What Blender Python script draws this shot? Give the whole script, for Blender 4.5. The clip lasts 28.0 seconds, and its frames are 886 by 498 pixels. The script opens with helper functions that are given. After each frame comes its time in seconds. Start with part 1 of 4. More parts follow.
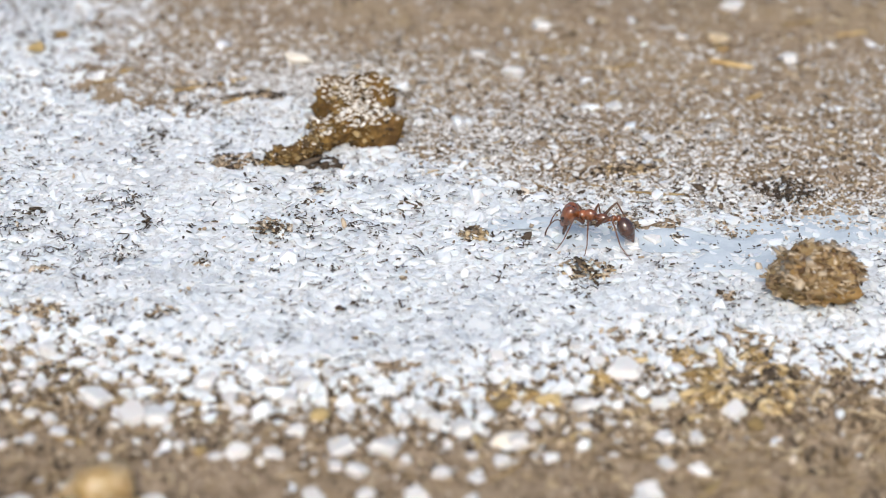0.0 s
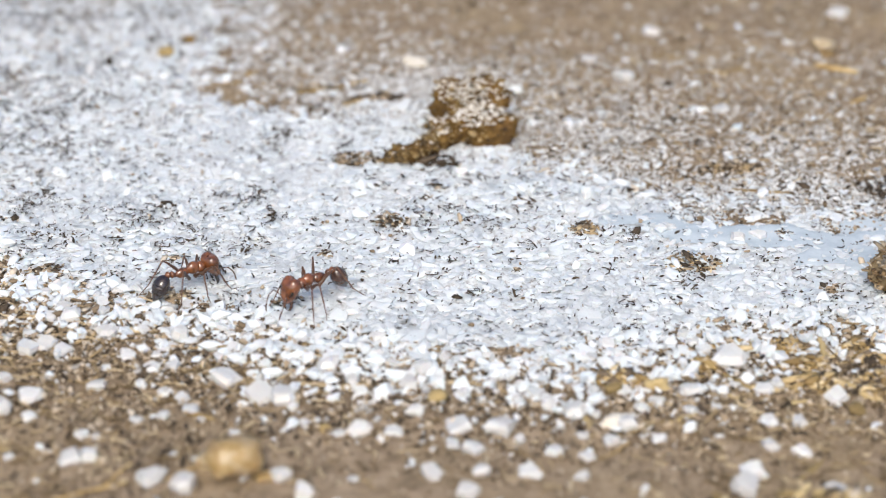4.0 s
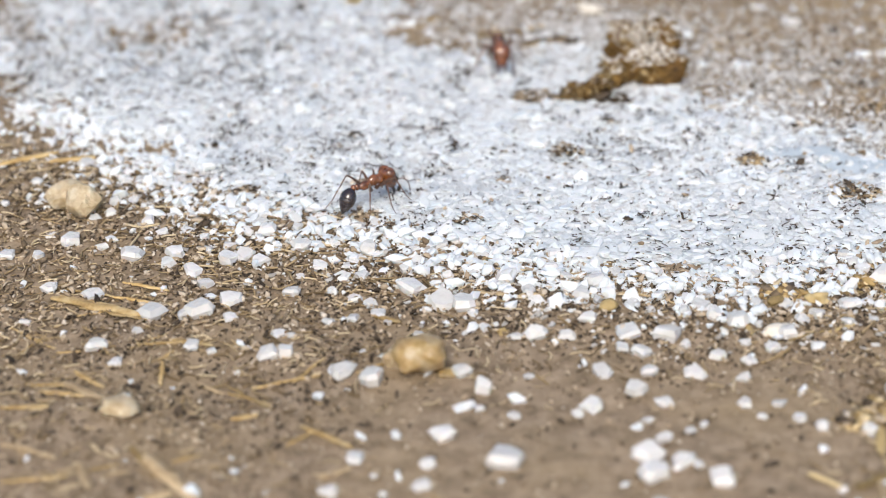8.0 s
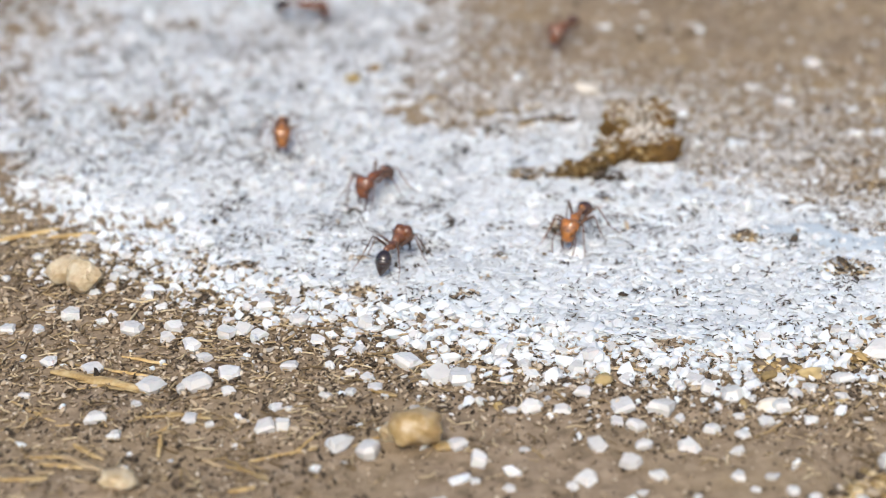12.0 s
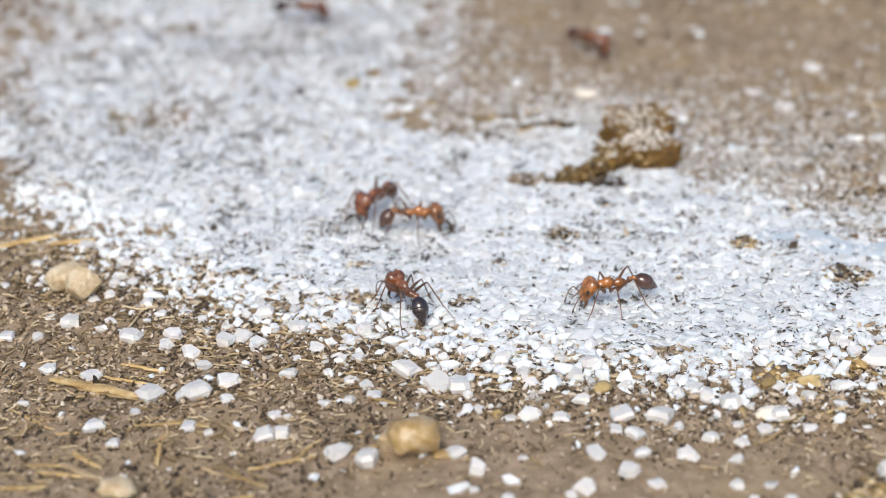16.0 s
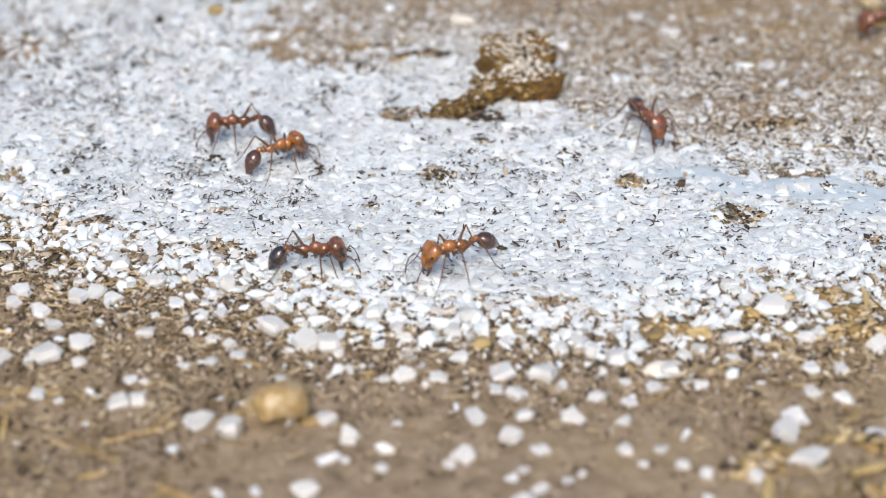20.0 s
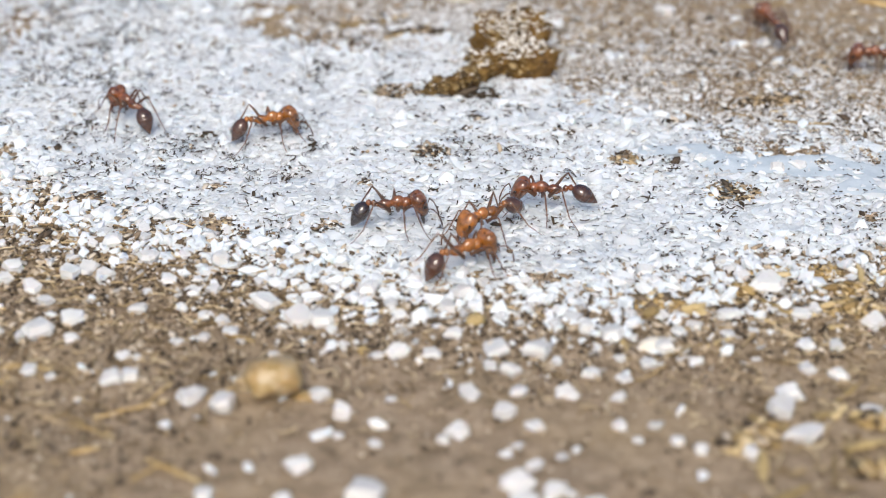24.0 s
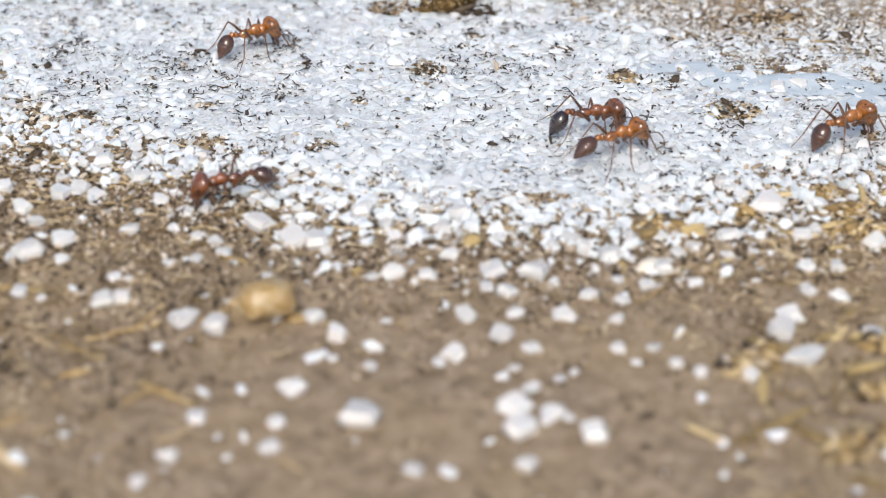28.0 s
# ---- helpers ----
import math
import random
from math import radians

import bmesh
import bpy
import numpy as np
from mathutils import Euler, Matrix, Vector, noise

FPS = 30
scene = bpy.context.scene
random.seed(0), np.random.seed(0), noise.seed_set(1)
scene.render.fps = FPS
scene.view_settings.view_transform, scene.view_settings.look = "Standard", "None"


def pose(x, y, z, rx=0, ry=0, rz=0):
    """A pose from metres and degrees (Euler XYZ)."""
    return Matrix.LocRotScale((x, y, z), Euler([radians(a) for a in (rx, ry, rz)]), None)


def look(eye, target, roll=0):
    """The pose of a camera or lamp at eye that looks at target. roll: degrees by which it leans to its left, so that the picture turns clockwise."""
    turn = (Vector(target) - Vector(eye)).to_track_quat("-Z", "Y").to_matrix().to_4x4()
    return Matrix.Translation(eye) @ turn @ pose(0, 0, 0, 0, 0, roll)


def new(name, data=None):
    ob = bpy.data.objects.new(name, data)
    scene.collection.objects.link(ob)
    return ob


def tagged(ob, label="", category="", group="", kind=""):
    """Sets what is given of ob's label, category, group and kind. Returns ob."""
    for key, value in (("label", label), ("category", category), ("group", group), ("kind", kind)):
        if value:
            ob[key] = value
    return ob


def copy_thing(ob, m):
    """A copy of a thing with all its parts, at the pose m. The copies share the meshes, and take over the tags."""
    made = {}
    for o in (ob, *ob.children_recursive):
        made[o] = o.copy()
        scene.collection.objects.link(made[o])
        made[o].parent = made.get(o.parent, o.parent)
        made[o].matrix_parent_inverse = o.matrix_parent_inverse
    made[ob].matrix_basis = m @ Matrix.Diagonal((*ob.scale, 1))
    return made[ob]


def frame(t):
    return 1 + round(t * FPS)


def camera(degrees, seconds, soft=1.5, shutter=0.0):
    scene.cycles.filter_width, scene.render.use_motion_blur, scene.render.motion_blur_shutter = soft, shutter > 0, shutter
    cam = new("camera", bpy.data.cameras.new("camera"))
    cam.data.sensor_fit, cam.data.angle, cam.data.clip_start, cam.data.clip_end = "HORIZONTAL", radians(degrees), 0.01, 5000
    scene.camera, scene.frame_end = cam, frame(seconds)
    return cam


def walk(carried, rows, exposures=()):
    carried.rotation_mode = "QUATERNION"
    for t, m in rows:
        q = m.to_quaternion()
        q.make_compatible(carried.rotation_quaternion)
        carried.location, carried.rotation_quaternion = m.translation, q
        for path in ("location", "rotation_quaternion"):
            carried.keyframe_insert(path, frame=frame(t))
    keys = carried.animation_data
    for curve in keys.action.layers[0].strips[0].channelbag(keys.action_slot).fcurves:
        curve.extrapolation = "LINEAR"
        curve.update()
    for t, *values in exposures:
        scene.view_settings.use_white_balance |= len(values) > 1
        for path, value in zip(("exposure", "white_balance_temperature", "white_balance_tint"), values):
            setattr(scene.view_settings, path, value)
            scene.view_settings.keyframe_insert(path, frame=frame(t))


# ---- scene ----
# A patch of bare soil with a spill of white granules and foraging ants, true size.
MM = 0.001
cam = camera(24.0, 28.0, soft=1.0)
cam.data.dof.use_dof = True
cam.data.dof.focus_distance = 0.1030
cam.data.dof.aperture_fstop = 46.0
PATH = [
    (0, (0.00039, -0.08288, 0.04810), (0.00785, 0.00486, 0.00072), 2.00),
    (0.5, (0.00037, -0.08286, 0.04812), (0.00785, 0.00485, 0.00069), 2.04),
    (1, (0.00037, -0.08286, 0.04813), (0.00785, 0.00497, 0.00091), 2.03),
    (1.5, (0.00042, -0.08299, 0.04813), (0.00775, 0.00507, 0.00131), 1.95),
    (2, (0.00032, -0.08305, 0.04816), (0.00742, 0.00500, 0.00130), 1.98),
    (2.5, (0.00040, -0.08290, 0.04806), (0.00723, 0.00472, 0.00034), 1.87),
    (3, (0.00032, -0.08295, 0.04823), (0.00693, 0.00478, 0.00068), 1.77),
    (3.5, (0.00032, -0.08342, 0.04850), (0.00648, 0.00459, 0.00141), 1.60),
    (4, (-0.00026, -0.08725, 0.04889), (0.00214, 0.00118, 0.00226), 0.80),
    (4.5, (-0.00027, -0.09057, 0.04911), (-0.00217, -0.00256, 0.00168), -0.59),
    (6.5, (-0.00041, -0.09437, 0.04857), (-0.00640, -0.00676, 0.00072), -1.17),
    (7, (-0.00021, -0.09427, 0.04807), (-0.00630, -0.00648, 0.00058), -1.08),
    (7.5, (-0.00028, -0.09475, 0.04810), (-0.00625, -0.00654, 0.00138), -1.01),
    (8, (-0.00052, -0.09467, 0.04849), (-0.00621, -0.00643, 0.00179), -0.94),
    (8.5, (-0.00033, -0.09498, 0.04839), (-0.00621, -0.00614, 0.00286), -0.98),
    (9, (-0.00059, -0.09585, 0.04874), (-0.00611, -0.00589, 0.00542), -0.80),
    (9.5, (-0.00048, -0.09575, 0.04863), (-0.00609, -0.00584, 0.00521), -0.83),
    (10, (-0.00026, -0.09572, 0.04872), (-0.00601, -0.00573, 0.00549), -0.85),
    (10.5, (-0.00035, -0.09581, 0.04852), (-0.00602, -0.00575, 0.00543), -0.80),
    (11, (-0.00059, -0.09577, 0.04876), (-0.00599, -0.00579, 0.00546), -0.78),
    (11.5, (-0.00030, -0.09583, 0.04856), (-0.00606, -0.00569, 0.00563), -0.84),
    (13.5, (-0.00023, -0.09520, 0.04872), (-0.00599, -0.00563, 0.00461), -0.85),
    (14, (-0.00006, -0.09541, 0.04890), (-0.00599, -0.00563, 0.00525), -0.94),
    (14.5, (-0.00025, -0.09534, 0.04881), (-0.00602, -0.00560, 0.00506), -0.86),
    (15, (-0.00015, -0.09543, 0.04875), (-0.00600, -0.00549, 0.00543), -0.90),
    (15.5, (-0.00010, -0.09555, 0.04889), (-0.00598, -0.00551, 0.00578), -0.91),
    (16, (-0.00011, -0.09549, 0.04900), (-0.00599, -0.00551, 0.00577), -0.89),
    (16.5, (-0.00021, -0.09541, 0.04880), (-0.00601, -0.00551, 0.00539), -0.85),
    (17, (-0.00014, -0.09508, 0.04851), (-0.00598, -0.00583, 0.00380), -0.94),
    (17.5, (-0.00016, -0.09505, 0.04873), (-0.00601, -0.00579, 0.00402), -0.95),
    (18, (-0.00013, -0.09459, 0.04846), (-0.00600, -0.00586, 0.00272), -1.01),
    (18.5, (-0.00005, -0.09385, 0.04858), (-0.00541, -0.00541, 0.00222), -1.03),
    (19, (0.00048, -0.09015, 0.04850), (-0.00221, -0.00280, -0.00011), -0.73),
    (19.5, (0.00038, -0.08828, 0.04813), (-0.00007, -0.00080, -0.00033), -0.16),
    (20, (0.00021, -0.08867, 0.04815), (-0.00003, -0.00071, 0.00059), 0.02),
    (20.5, (0.00031, -0.08867, 0.04799), (-0.00001, -0.00068, 0.00048), 0.04),
    (21, (0.00023, -0.08873, 0.04784), (0.00010, -0.00060, 0.00058), 0.12),
    (21.5, (0.00019, -0.08839, 0.04750), (0.00015, -0.00088, -0.00090), 0.19),
    (23.5, (0.00007, -0.08839, 0.04746), (0.00029, -0.00070, -0.00060), 0.20),
    (24, (0.00015, -0.08849, 0.04758), (0.00027, -0.00087, -0.00061), 0.22),
    (24.5, (0.00026, -0.08843, 0.04758), (0.00025, -0.00076, -0.00053), 0.17),
    (25, (0.00018, -0.08839, 0.04752), (0.00027, -0.00086, -0.00083), 0.23),
    (25.5, (0.00012, -0.08837, 0.04745), (0.00031, -0.00084, -0.00090), 0.23),
    (26, (0.00021, -0.08804, 0.04719), (0.00044, -0.00107, -0.00217), 0.25),
    (26.5, (0.00011, -0.08765, 0.04680), (0.00053, -0.00142, -0.00384), 0.33),
    (27, (0.00015, -0.08742, 0.04690), (0.00052, -0.00161, -0.00446), 0.32),
    (27.5, (0.00029, -0.08730, 0.04695), (0.00036, -0.00177, -0.00486), 0.17),
    (28, (0.00016, -0.08738, 0.04695), (0.00048, -0.00167, -0.00456), 0.27),
]
walk(cam, [(t, look(eye, target, roll)) for t, eye, target, roll in PATH])

# ---- light ----
SUN_ELEV, SUN_FROM = 48.0, 186.0   # degrees; compass way the sun stands, from +y clockwise
world = bpy.data.worlds.new("sky")
scene.world = world
world.use_nodes = True
wn = world.node_tree
sky = wn.nodes.new("ShaderNodeTexSky")
sky.sky_type = "NISHITA"
sky.sun_disc = False
sky.sun_elevation = radians(SUN_ELEV)
sky.sun_rotation = radians(SUN_FROM)
sky.air_density, sky.dust_density, sky.ozone_density = 0.95, 3.6, 0.75      # hazy, whitish sky
wn.links.new(sky.outputs[0], wn.nodes["Background"].inputs[0])
wn.nodes["Background"].inputs[1].default_value = 0.18
sun_data = bpy.data.lights.new("sun", "SUN")
sun_data.energy = 1.54
sun_data.angle = radians(24.0)
sun_data.color = (1.0, 0.97, 0.89)
sun = new("sun", sun_data)
sa, se = radians(SUN_FROM), radians(SUN_ELEV)
sun.matrix_world = look((math.sin(sa) * math.cos(se), math.cos(sa) * math.cos(se), math.sin(se)), (0, 0, 0))
scene.view_settings.exposure = 0.0

# ---- materials ----
def material(name, stops, scale=1500.0, detail=5.0, rough=0.6, bump=0.0, bump_scale=4000.0, metal=0.0, spec=0.5,
             coat=0.0, trans=0.0, sss=0.0, vary=0.0, per="object", coarse=None, ior=1.45, sss_mm=0.3,
             pick=0.0):
    """Node material: a colour ramp over noise, a coarser stain, relief, and a brightness that varies piece by piece."""
    m = bpy.data.materials.new(name)
    m.use_nodes = True
    nt = m.node_tree
    n, l = nt.nodes, nt.links
    b = n["Principled BSDF"]
    tc = n.new("ShaderNodeTexCoord")
    noi = n.new("ShaderNodeTexNoise")
    noi.inputs["Scale"].default_value = scale
    noi.inputs["Detail"].default_value = detail
    noi.inputs["Roughness"].default_value = 0.65
    l.new(tc.outputs["Object"], noi.inputs["Vector"])
    ramp = n.new("ShaderNodeValToRGB")
    els = ramp.color_ramp.elements
    while len(els) < len(stops):
        els.new(0.5)
    for e, (p, c) in zip(els, stops):
        e.position = p
        e.color = (*c, 1)
    if pick:        # each piece takes its own colour of the ramp
        pm = n.new("ShaderNodeMix")
        pm.inputs[0].default_value = pick
        l.new(noi.outputs["Fac"], pm.inputs[2])
        l.new((n.new("ShaderNodeObjectInfo").outputs["Random"] if per == "object" else n.new("ShaderNodeNewGeometry").outputs["Random Per Island"]), pm.inputs[3])
        l.new(pm.outputs[0], ramp.inputs[0])
    else:
        l.new(noi.outputs["Fac"], ramp.inputs[0])
    col = ramp.outputs[0]
    if coarse:
        csc, ccol, camt = coarse
        cn = n.new("ShaderNodeTexNoise")
        cn.inputs["Scale"].default_value = csc
        cn.inputs["Detail"].default_value = 3
        l.new(tc.outputs["Object"], cn.inputs["Vector"])
        mr = n.new("ShaderNodeMapRange")
        mr.inputs[1].default_value, mr.inputs[2].default_value = 0.45, 0.68
        mr.inputs[3].default_value, mr.inputs[4].default_value = 0.0, camt
        l.new(cn.outputs["Fac"], mr.inputs[0])
        mx = n.new("ShaderNodeMix")
        mx.data_type = "RGBA"
        l.new(mr.outputs[0], mx.inputs[0])
        l.new(col, mx.inputs[6])
        mx.inputs[7].default_value = (*ccol, 1)
        col = mx.outputs[2]
    if vary:
        src = n.new("ShaderNodeObjectInfo").outputs["Random"] if per == "object" else n.new("ShaderNodeNewGeometry").outputs["Random Per Island"]
        hs = n.new("ShaderNodeHueSaturation")
        mr = n.new("ShaderNodeMapRange")
        mr.inputs[3].default_value, mr.inputs[4].default_value = 1 - vary, 1 + vary * 0.35
        l.new(src, mr.inputs[0])
        l.new(mr.outputs[0], hs.inputs["Value"])
        l.new(col, hs.inputs["Color"])
        col = hs.outputs[0]
    l.new(col, b.inputs["Base Color"])
    b.inputs["Roughness"].default_value = rough
    b.inputs["Metallic"].default_value = metal
    b.inputs["Specular IOR Level"].default_value = spec
    b.inputs["IOR"].default_value = ior
    b.inputs["Coat Weight"].default_value = coat
    b.inputs["Coat Roughness"].default_value = 0.09
    b.inputs["Coat IOR"].default_value = 1.8
    b.inputs["Transmission Weight"].default_value = trans
    if sss:
        b.inputs["Subsurface Weight"].default_value = sss
        b.inputs["Subsurface Radius"].default_value = (1.0, 0.8, 0.65)
        b.inputs["Subsurface Scale"].default_value = sss_mm * MM
    if bump:
        bn = n.new("ShaderNodeTexNoise")
        bn.inputs["Scale"].default_value = bump_scale
        bn.inputs["Detail"].default_value = 4
        l.new(tc.outputs["Object"], bn.inputs["Vector"])
        bp = n.new("ShaderNodeBump")
        bp.inputs["Strength"].default_value = bump
        bp.inputs["Distance"].default_value = 0.1 * MM
        l.new(bn.outputs["Fac"], bp.inputs["Height"])
        l.new(bp.outputs[0], b.inputs["Normal"])
    return m


M_SOIL = material("soil", [(0.3, (0.146, 0.108, 0.069)), (0.5, (0.278, 0.211, 0.142)), (0.7, (0.394, 0.308, 0.217))], 1100, 8, 0.9, 1.0, 2500,
                  spec=0.2, coarse=(150, (0.33, 0.25, 0.15), 0.5))
M_POWDER = material("fine_white_powder", [(0.32, (0.25, 0.215, 0.17)), (0.42, (0.54, 0.54, 0.53)), (0.54, (0.72, 0.745, 0.75))], 2600, 5, 0.8, 0.9, 4200,
                    spec=0.25, coarse=(170, (0.50, 0.54, 0.57), 0.75))
M_PRESSED = material("pressed_powder", [(0.3, (0.42, 0.495, 0.55)), (0.6, (0.55, 0.615, 0.66))], 900, 5, 0.8, 0.35, 3500, spec=0.2)
M_GRAIN = material("white_granules", [(0.3, (0.77, 0.795, 0.80)), (0.7, (0.85, 0.875, 0.875))], 3000, 3, 0.62, 0.3, 5000, spec=0.3, vary=0.12, per="island", sss=0.6, sss_mm=0.35, coarse=(170, (0.66, 0.68, 0.69), 0.45))
M_CRYSTAL = material("milky_crystal", [(0.3, (0.86, 0.85, 0.82)), (0.7, (0.94, 0.93, 0.91))], 1800, 4, 0.22, 0.9, 2600, trans=0.24, vary=0.16, ior=1.45, sss=0.25, sss_mm=0.3)
M_SAND = material("soil_crumbs", [(0.05, (0.10, 0.072, 0.048)), (0.28, (0.24, 0.18, 0.12)), (0.52, (0.40, 0.315, 0.22)), (0.80, (0.54, 0.45, 0.335)), (0.97, (0.72, 0.66, 0.57))], 900, 3, 0.75, 0.5, 5000,
                  spec=0.25, pick=0.8, vary=0.25, per="island", coarse=(300, (0.42, 0.29, 0.145), 0.35))
M_DUST = material("cream_dust", [(0.1, (0.50, 0.43, 0.33)), (0.5, (0.70, 0.67, 0.61)), (0.9, (0.84, 0.83, 0.79))], 3000, 3, 0.6, 0.3, 5000, pick=0.8, per="island")
M_DUSTY = material("dusty_grains", [(0.1, (0.33, 0.305, 0.27)), (0.45, (0.53, 0.515, 0.485)), (0.75, (0.68, 0.675, 0.655)), (0.95, (0.81, 0.815, 0.81))], 3000, 3, 0.7, 0.3, 5000, spec=0.2, pick=0.85, per="island")
# humus colour; also paints shade in the clod's hollow and the crumb gaps
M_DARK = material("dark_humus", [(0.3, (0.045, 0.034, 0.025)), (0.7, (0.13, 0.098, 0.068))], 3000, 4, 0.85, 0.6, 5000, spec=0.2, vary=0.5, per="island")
M_DARKOB = material("dark_humus_crumb", [(0.3, (0.03, 0.024, 0.022)), (0.7, (0.08, 0.06, 0.05))], 3000, 4, 0.85, 0.6, 5000, spec=0.2, vary=0.4)
M_CLOD = material("clod_earth", [(0.3, (0.04, 0.024, 0.009)), (0.5, (0.125, 0.07, 0.02)), (0.72, (0.27, 0.165, 0.05))], 1500, 7, 0.85, 1.0, 3200, spec=0.25,
                  coarse=(500, (0.14, 0.075, 0.03), 0.6))
M_STONE = material("clod_stone", [(0.3, (0.11, 0.07, 0.03)), (0.5, (0.26, 0.175, 0.075)), (0.72, (0.44, 0.34, 0.19))], 1300, 7, 0.7, 1.0, 3000, spec=0.35,
                   coarse=(450, (0.36, 0.19, 0.04), 0.6))
M_GRIT = material("golden_grit", [(0.1, (0.14, 0.075, 0.03)), (0.4, (0.29, 0.19, 0.085)), (0.65, (0.38, 0.29, 0.18)), (0.9, (0.50, 0.42, 0.31))], 700, 4, 0.5, 0.5, 3000, vary=0.3, pick=0.8, per="island")
M_CLODGRIT = material("clod_grit", [(0.1, (0.045, 0.026, 0.010)), (0.45, (0.13, 0.08, 0.024)), (0.75, (0.24, 0.155, 0.05)), (0.95, (0.42, 0.33, 0.18))], 700, 4, 0.6, 0.5, 3000, vary=0.3, pick=0.85, per="island")
M_AMBER = material("amber_pebble", [(0.35, (0.34, 0.20, 0.065)), (0.5, (0.55, 0.39, 0.165)), (0.66, (0.70, 0.58, 0.37))], 1400, 6, 0.28, 0.9, 2200, sss=0.35, sss_mm=0.4, trans=0.34,
                   coarse=(420, (0.42, 0.34, 0.25), 0.55))
M_CREAM = material("cream_pebble", [(0.35, (0.48, 0.35, 0.19)), (0.5, (0.66, 0.54, 0.35)), (0.66, (0.78, 0.70, 0.55))], 1400, 6, 0.3, 0.9, 2200, sss=0.35, sss_mm=0.5, trans=0.22)
M_STRAW = material("dry_straw", [(0.3, (0.25, 0.145, 0.045)), (0.48, (0.53, 0.365, 0.15)), (0.75, (0.74, 0.59, 0.33))], 1600, 6, 0.6, 0.8, 2500, vary=0.5)
M_FIBRE = material("straw_fibres", [(0.2, (0.19, 0.125, 0.055)), (0.55, (0.43, 0.315, 0.165)), (0.9, (0.68, 0.57, 0.38))], 900, 3, 0.6, 0.2, 3000, vary=0.3, pick=0.7, per="island")
M_YELLOW = material("ochre_chaff", [(0.2, (0.27, 0.18, 0.065)), (0.5, (0.50, 0.37, 0.16)), (0.85, (0.70, 0.57, 0.34))], 1200, 5, 0.6, 0.6, 3000, pick=0.4, vary=0.4)
M_CHAFF = material("tan_chaff", [(0.25, (0.30, 0.20, 0.10)), (0.5, (0.50, 0.37, 0.21)), (0.8, (0.68, 0.57, 0.40))], 1100, 6, 0.65, 0.8, 2500, vary=0.35)
M_OCHRE = material("ochre_crumbs", [(0.1, (0.22, 0.135, 0.045)), (0.5, (0.48, 0.33, 0.13)), (0.9, (0.70, 0.58, 0.36))], 1200, 4, 0.65, 0.5, 3000, pick=0.7, vary=0.3, per="island")
M_HUSK = material("red_husk", [(0.3, (0.14, 0.025, 0.02)), (0.7, (0.26, 0.06, 0.05))], 2000, 3, 0.5, 0.4, 4000)
M_CHIP = material("pale_chip", [(0.3, (0.70, 0.62, 0.48)), (0.7, (0.90, 0.86, 0.78))], 900, 4, 0.6, 0.4, 3000)


def ant_set(tag, red, dark, leg):
    r2 = tuple(c * 2.0 for c in red)
    d2 = tuple(c * 1.9 for c in dark)
    return dict(
        body=material(tag + "_cuticle", [(0.36, tuple(c * 0.3 for c in red)), (0.48, red), (0.66, r2)], 1700, 4, 0.45, 0.0, coat=1.0, spec=0.08),
        gaster=material(tag + "_gaster", [(0.35, dark), (0.7, d2)], 1300, 5, 0.45, 0.0, coat=1.0, spec=0.08),
        leg=material(tag + "_leg", [(0.35, leg), (0.7, tuple(c * 1.6 for c in leg))], 2000, 3, 0.35, 0.1, 9000),
        foot=material(tag + "_foot", [(0.35, tuple(c * 1.5 for c in leg)), (0.7, tuple(c * 2.3 for c in leg))], 2000, 3, 0.45, 0.1, 9000))


TONES = {
    "red": ant_set("red_ant", (0.140, 0.042, 0.011), (0.042, 0.016, 0.008), (0.075, 0.034, 0.017)),
    "dark": ant_set("dark_ant", (0.140, 0.046, 0.013), (0.016, 0.009, 0.008), (0.065, 0.032, 0.018)),
    "orange": ant_set("orange_ant", (0.235, 0.082, 0.012), (0.050, 0.019, 0.009), (0.085, 0.039, 0.018)),
}
M_EYE = material("ant_eye", [(0.4, (0.01, 0.008, 0.008)), (0.6, (0.02, 0.015, 0.014))], 3000, 1, 0.2)

# ---- the lie of the land (millimetres) ----
RNG = np.random.default_rng(7)
_KX, _KY, _PH = RNG.normal(0, 0.5, 24), RNG.normal(0, 0.5, 24), RNG.uniform(0, 6.28, 24)


def waves(x, y, k=1.0, which=slice(0, 24)):
    """Smooth wandering values, about -1 to 1."""
    x, y = np.asarray(x, float)[..., None], np.asarray(y, float)[..., None]
    kx, ky, ph = _KX[which], _KY[which], _PH[which]
    return np.sin((x * kx + y * ky) * k + ph).sum(-1) / math.sqrt(len(kx) / 2) * 0.6


SPILL = [(-33, 17), (-28, 12.6), (-22.3, 6.3), (-15.5, 1.6), (-8.7, -1.1), (-2.9, -3.4), (5.4, -5.5), (10, -4.3), (16.6, -2.2), (20, -1.2), (27, -2.4),
         (38, -1), (38, 8), (29.7, 8.6), (23.4, 9.2), (16.4, 10.4), (10.8, 13), (7, 15.5), (2.5, 18.3), (1, 21.3), (-2, 22.2), (-6, 23.4), (-9, 27), (-9.5, 33), (-9, 42),
         (-9, 52), (-44, 52), (-37, 26)]


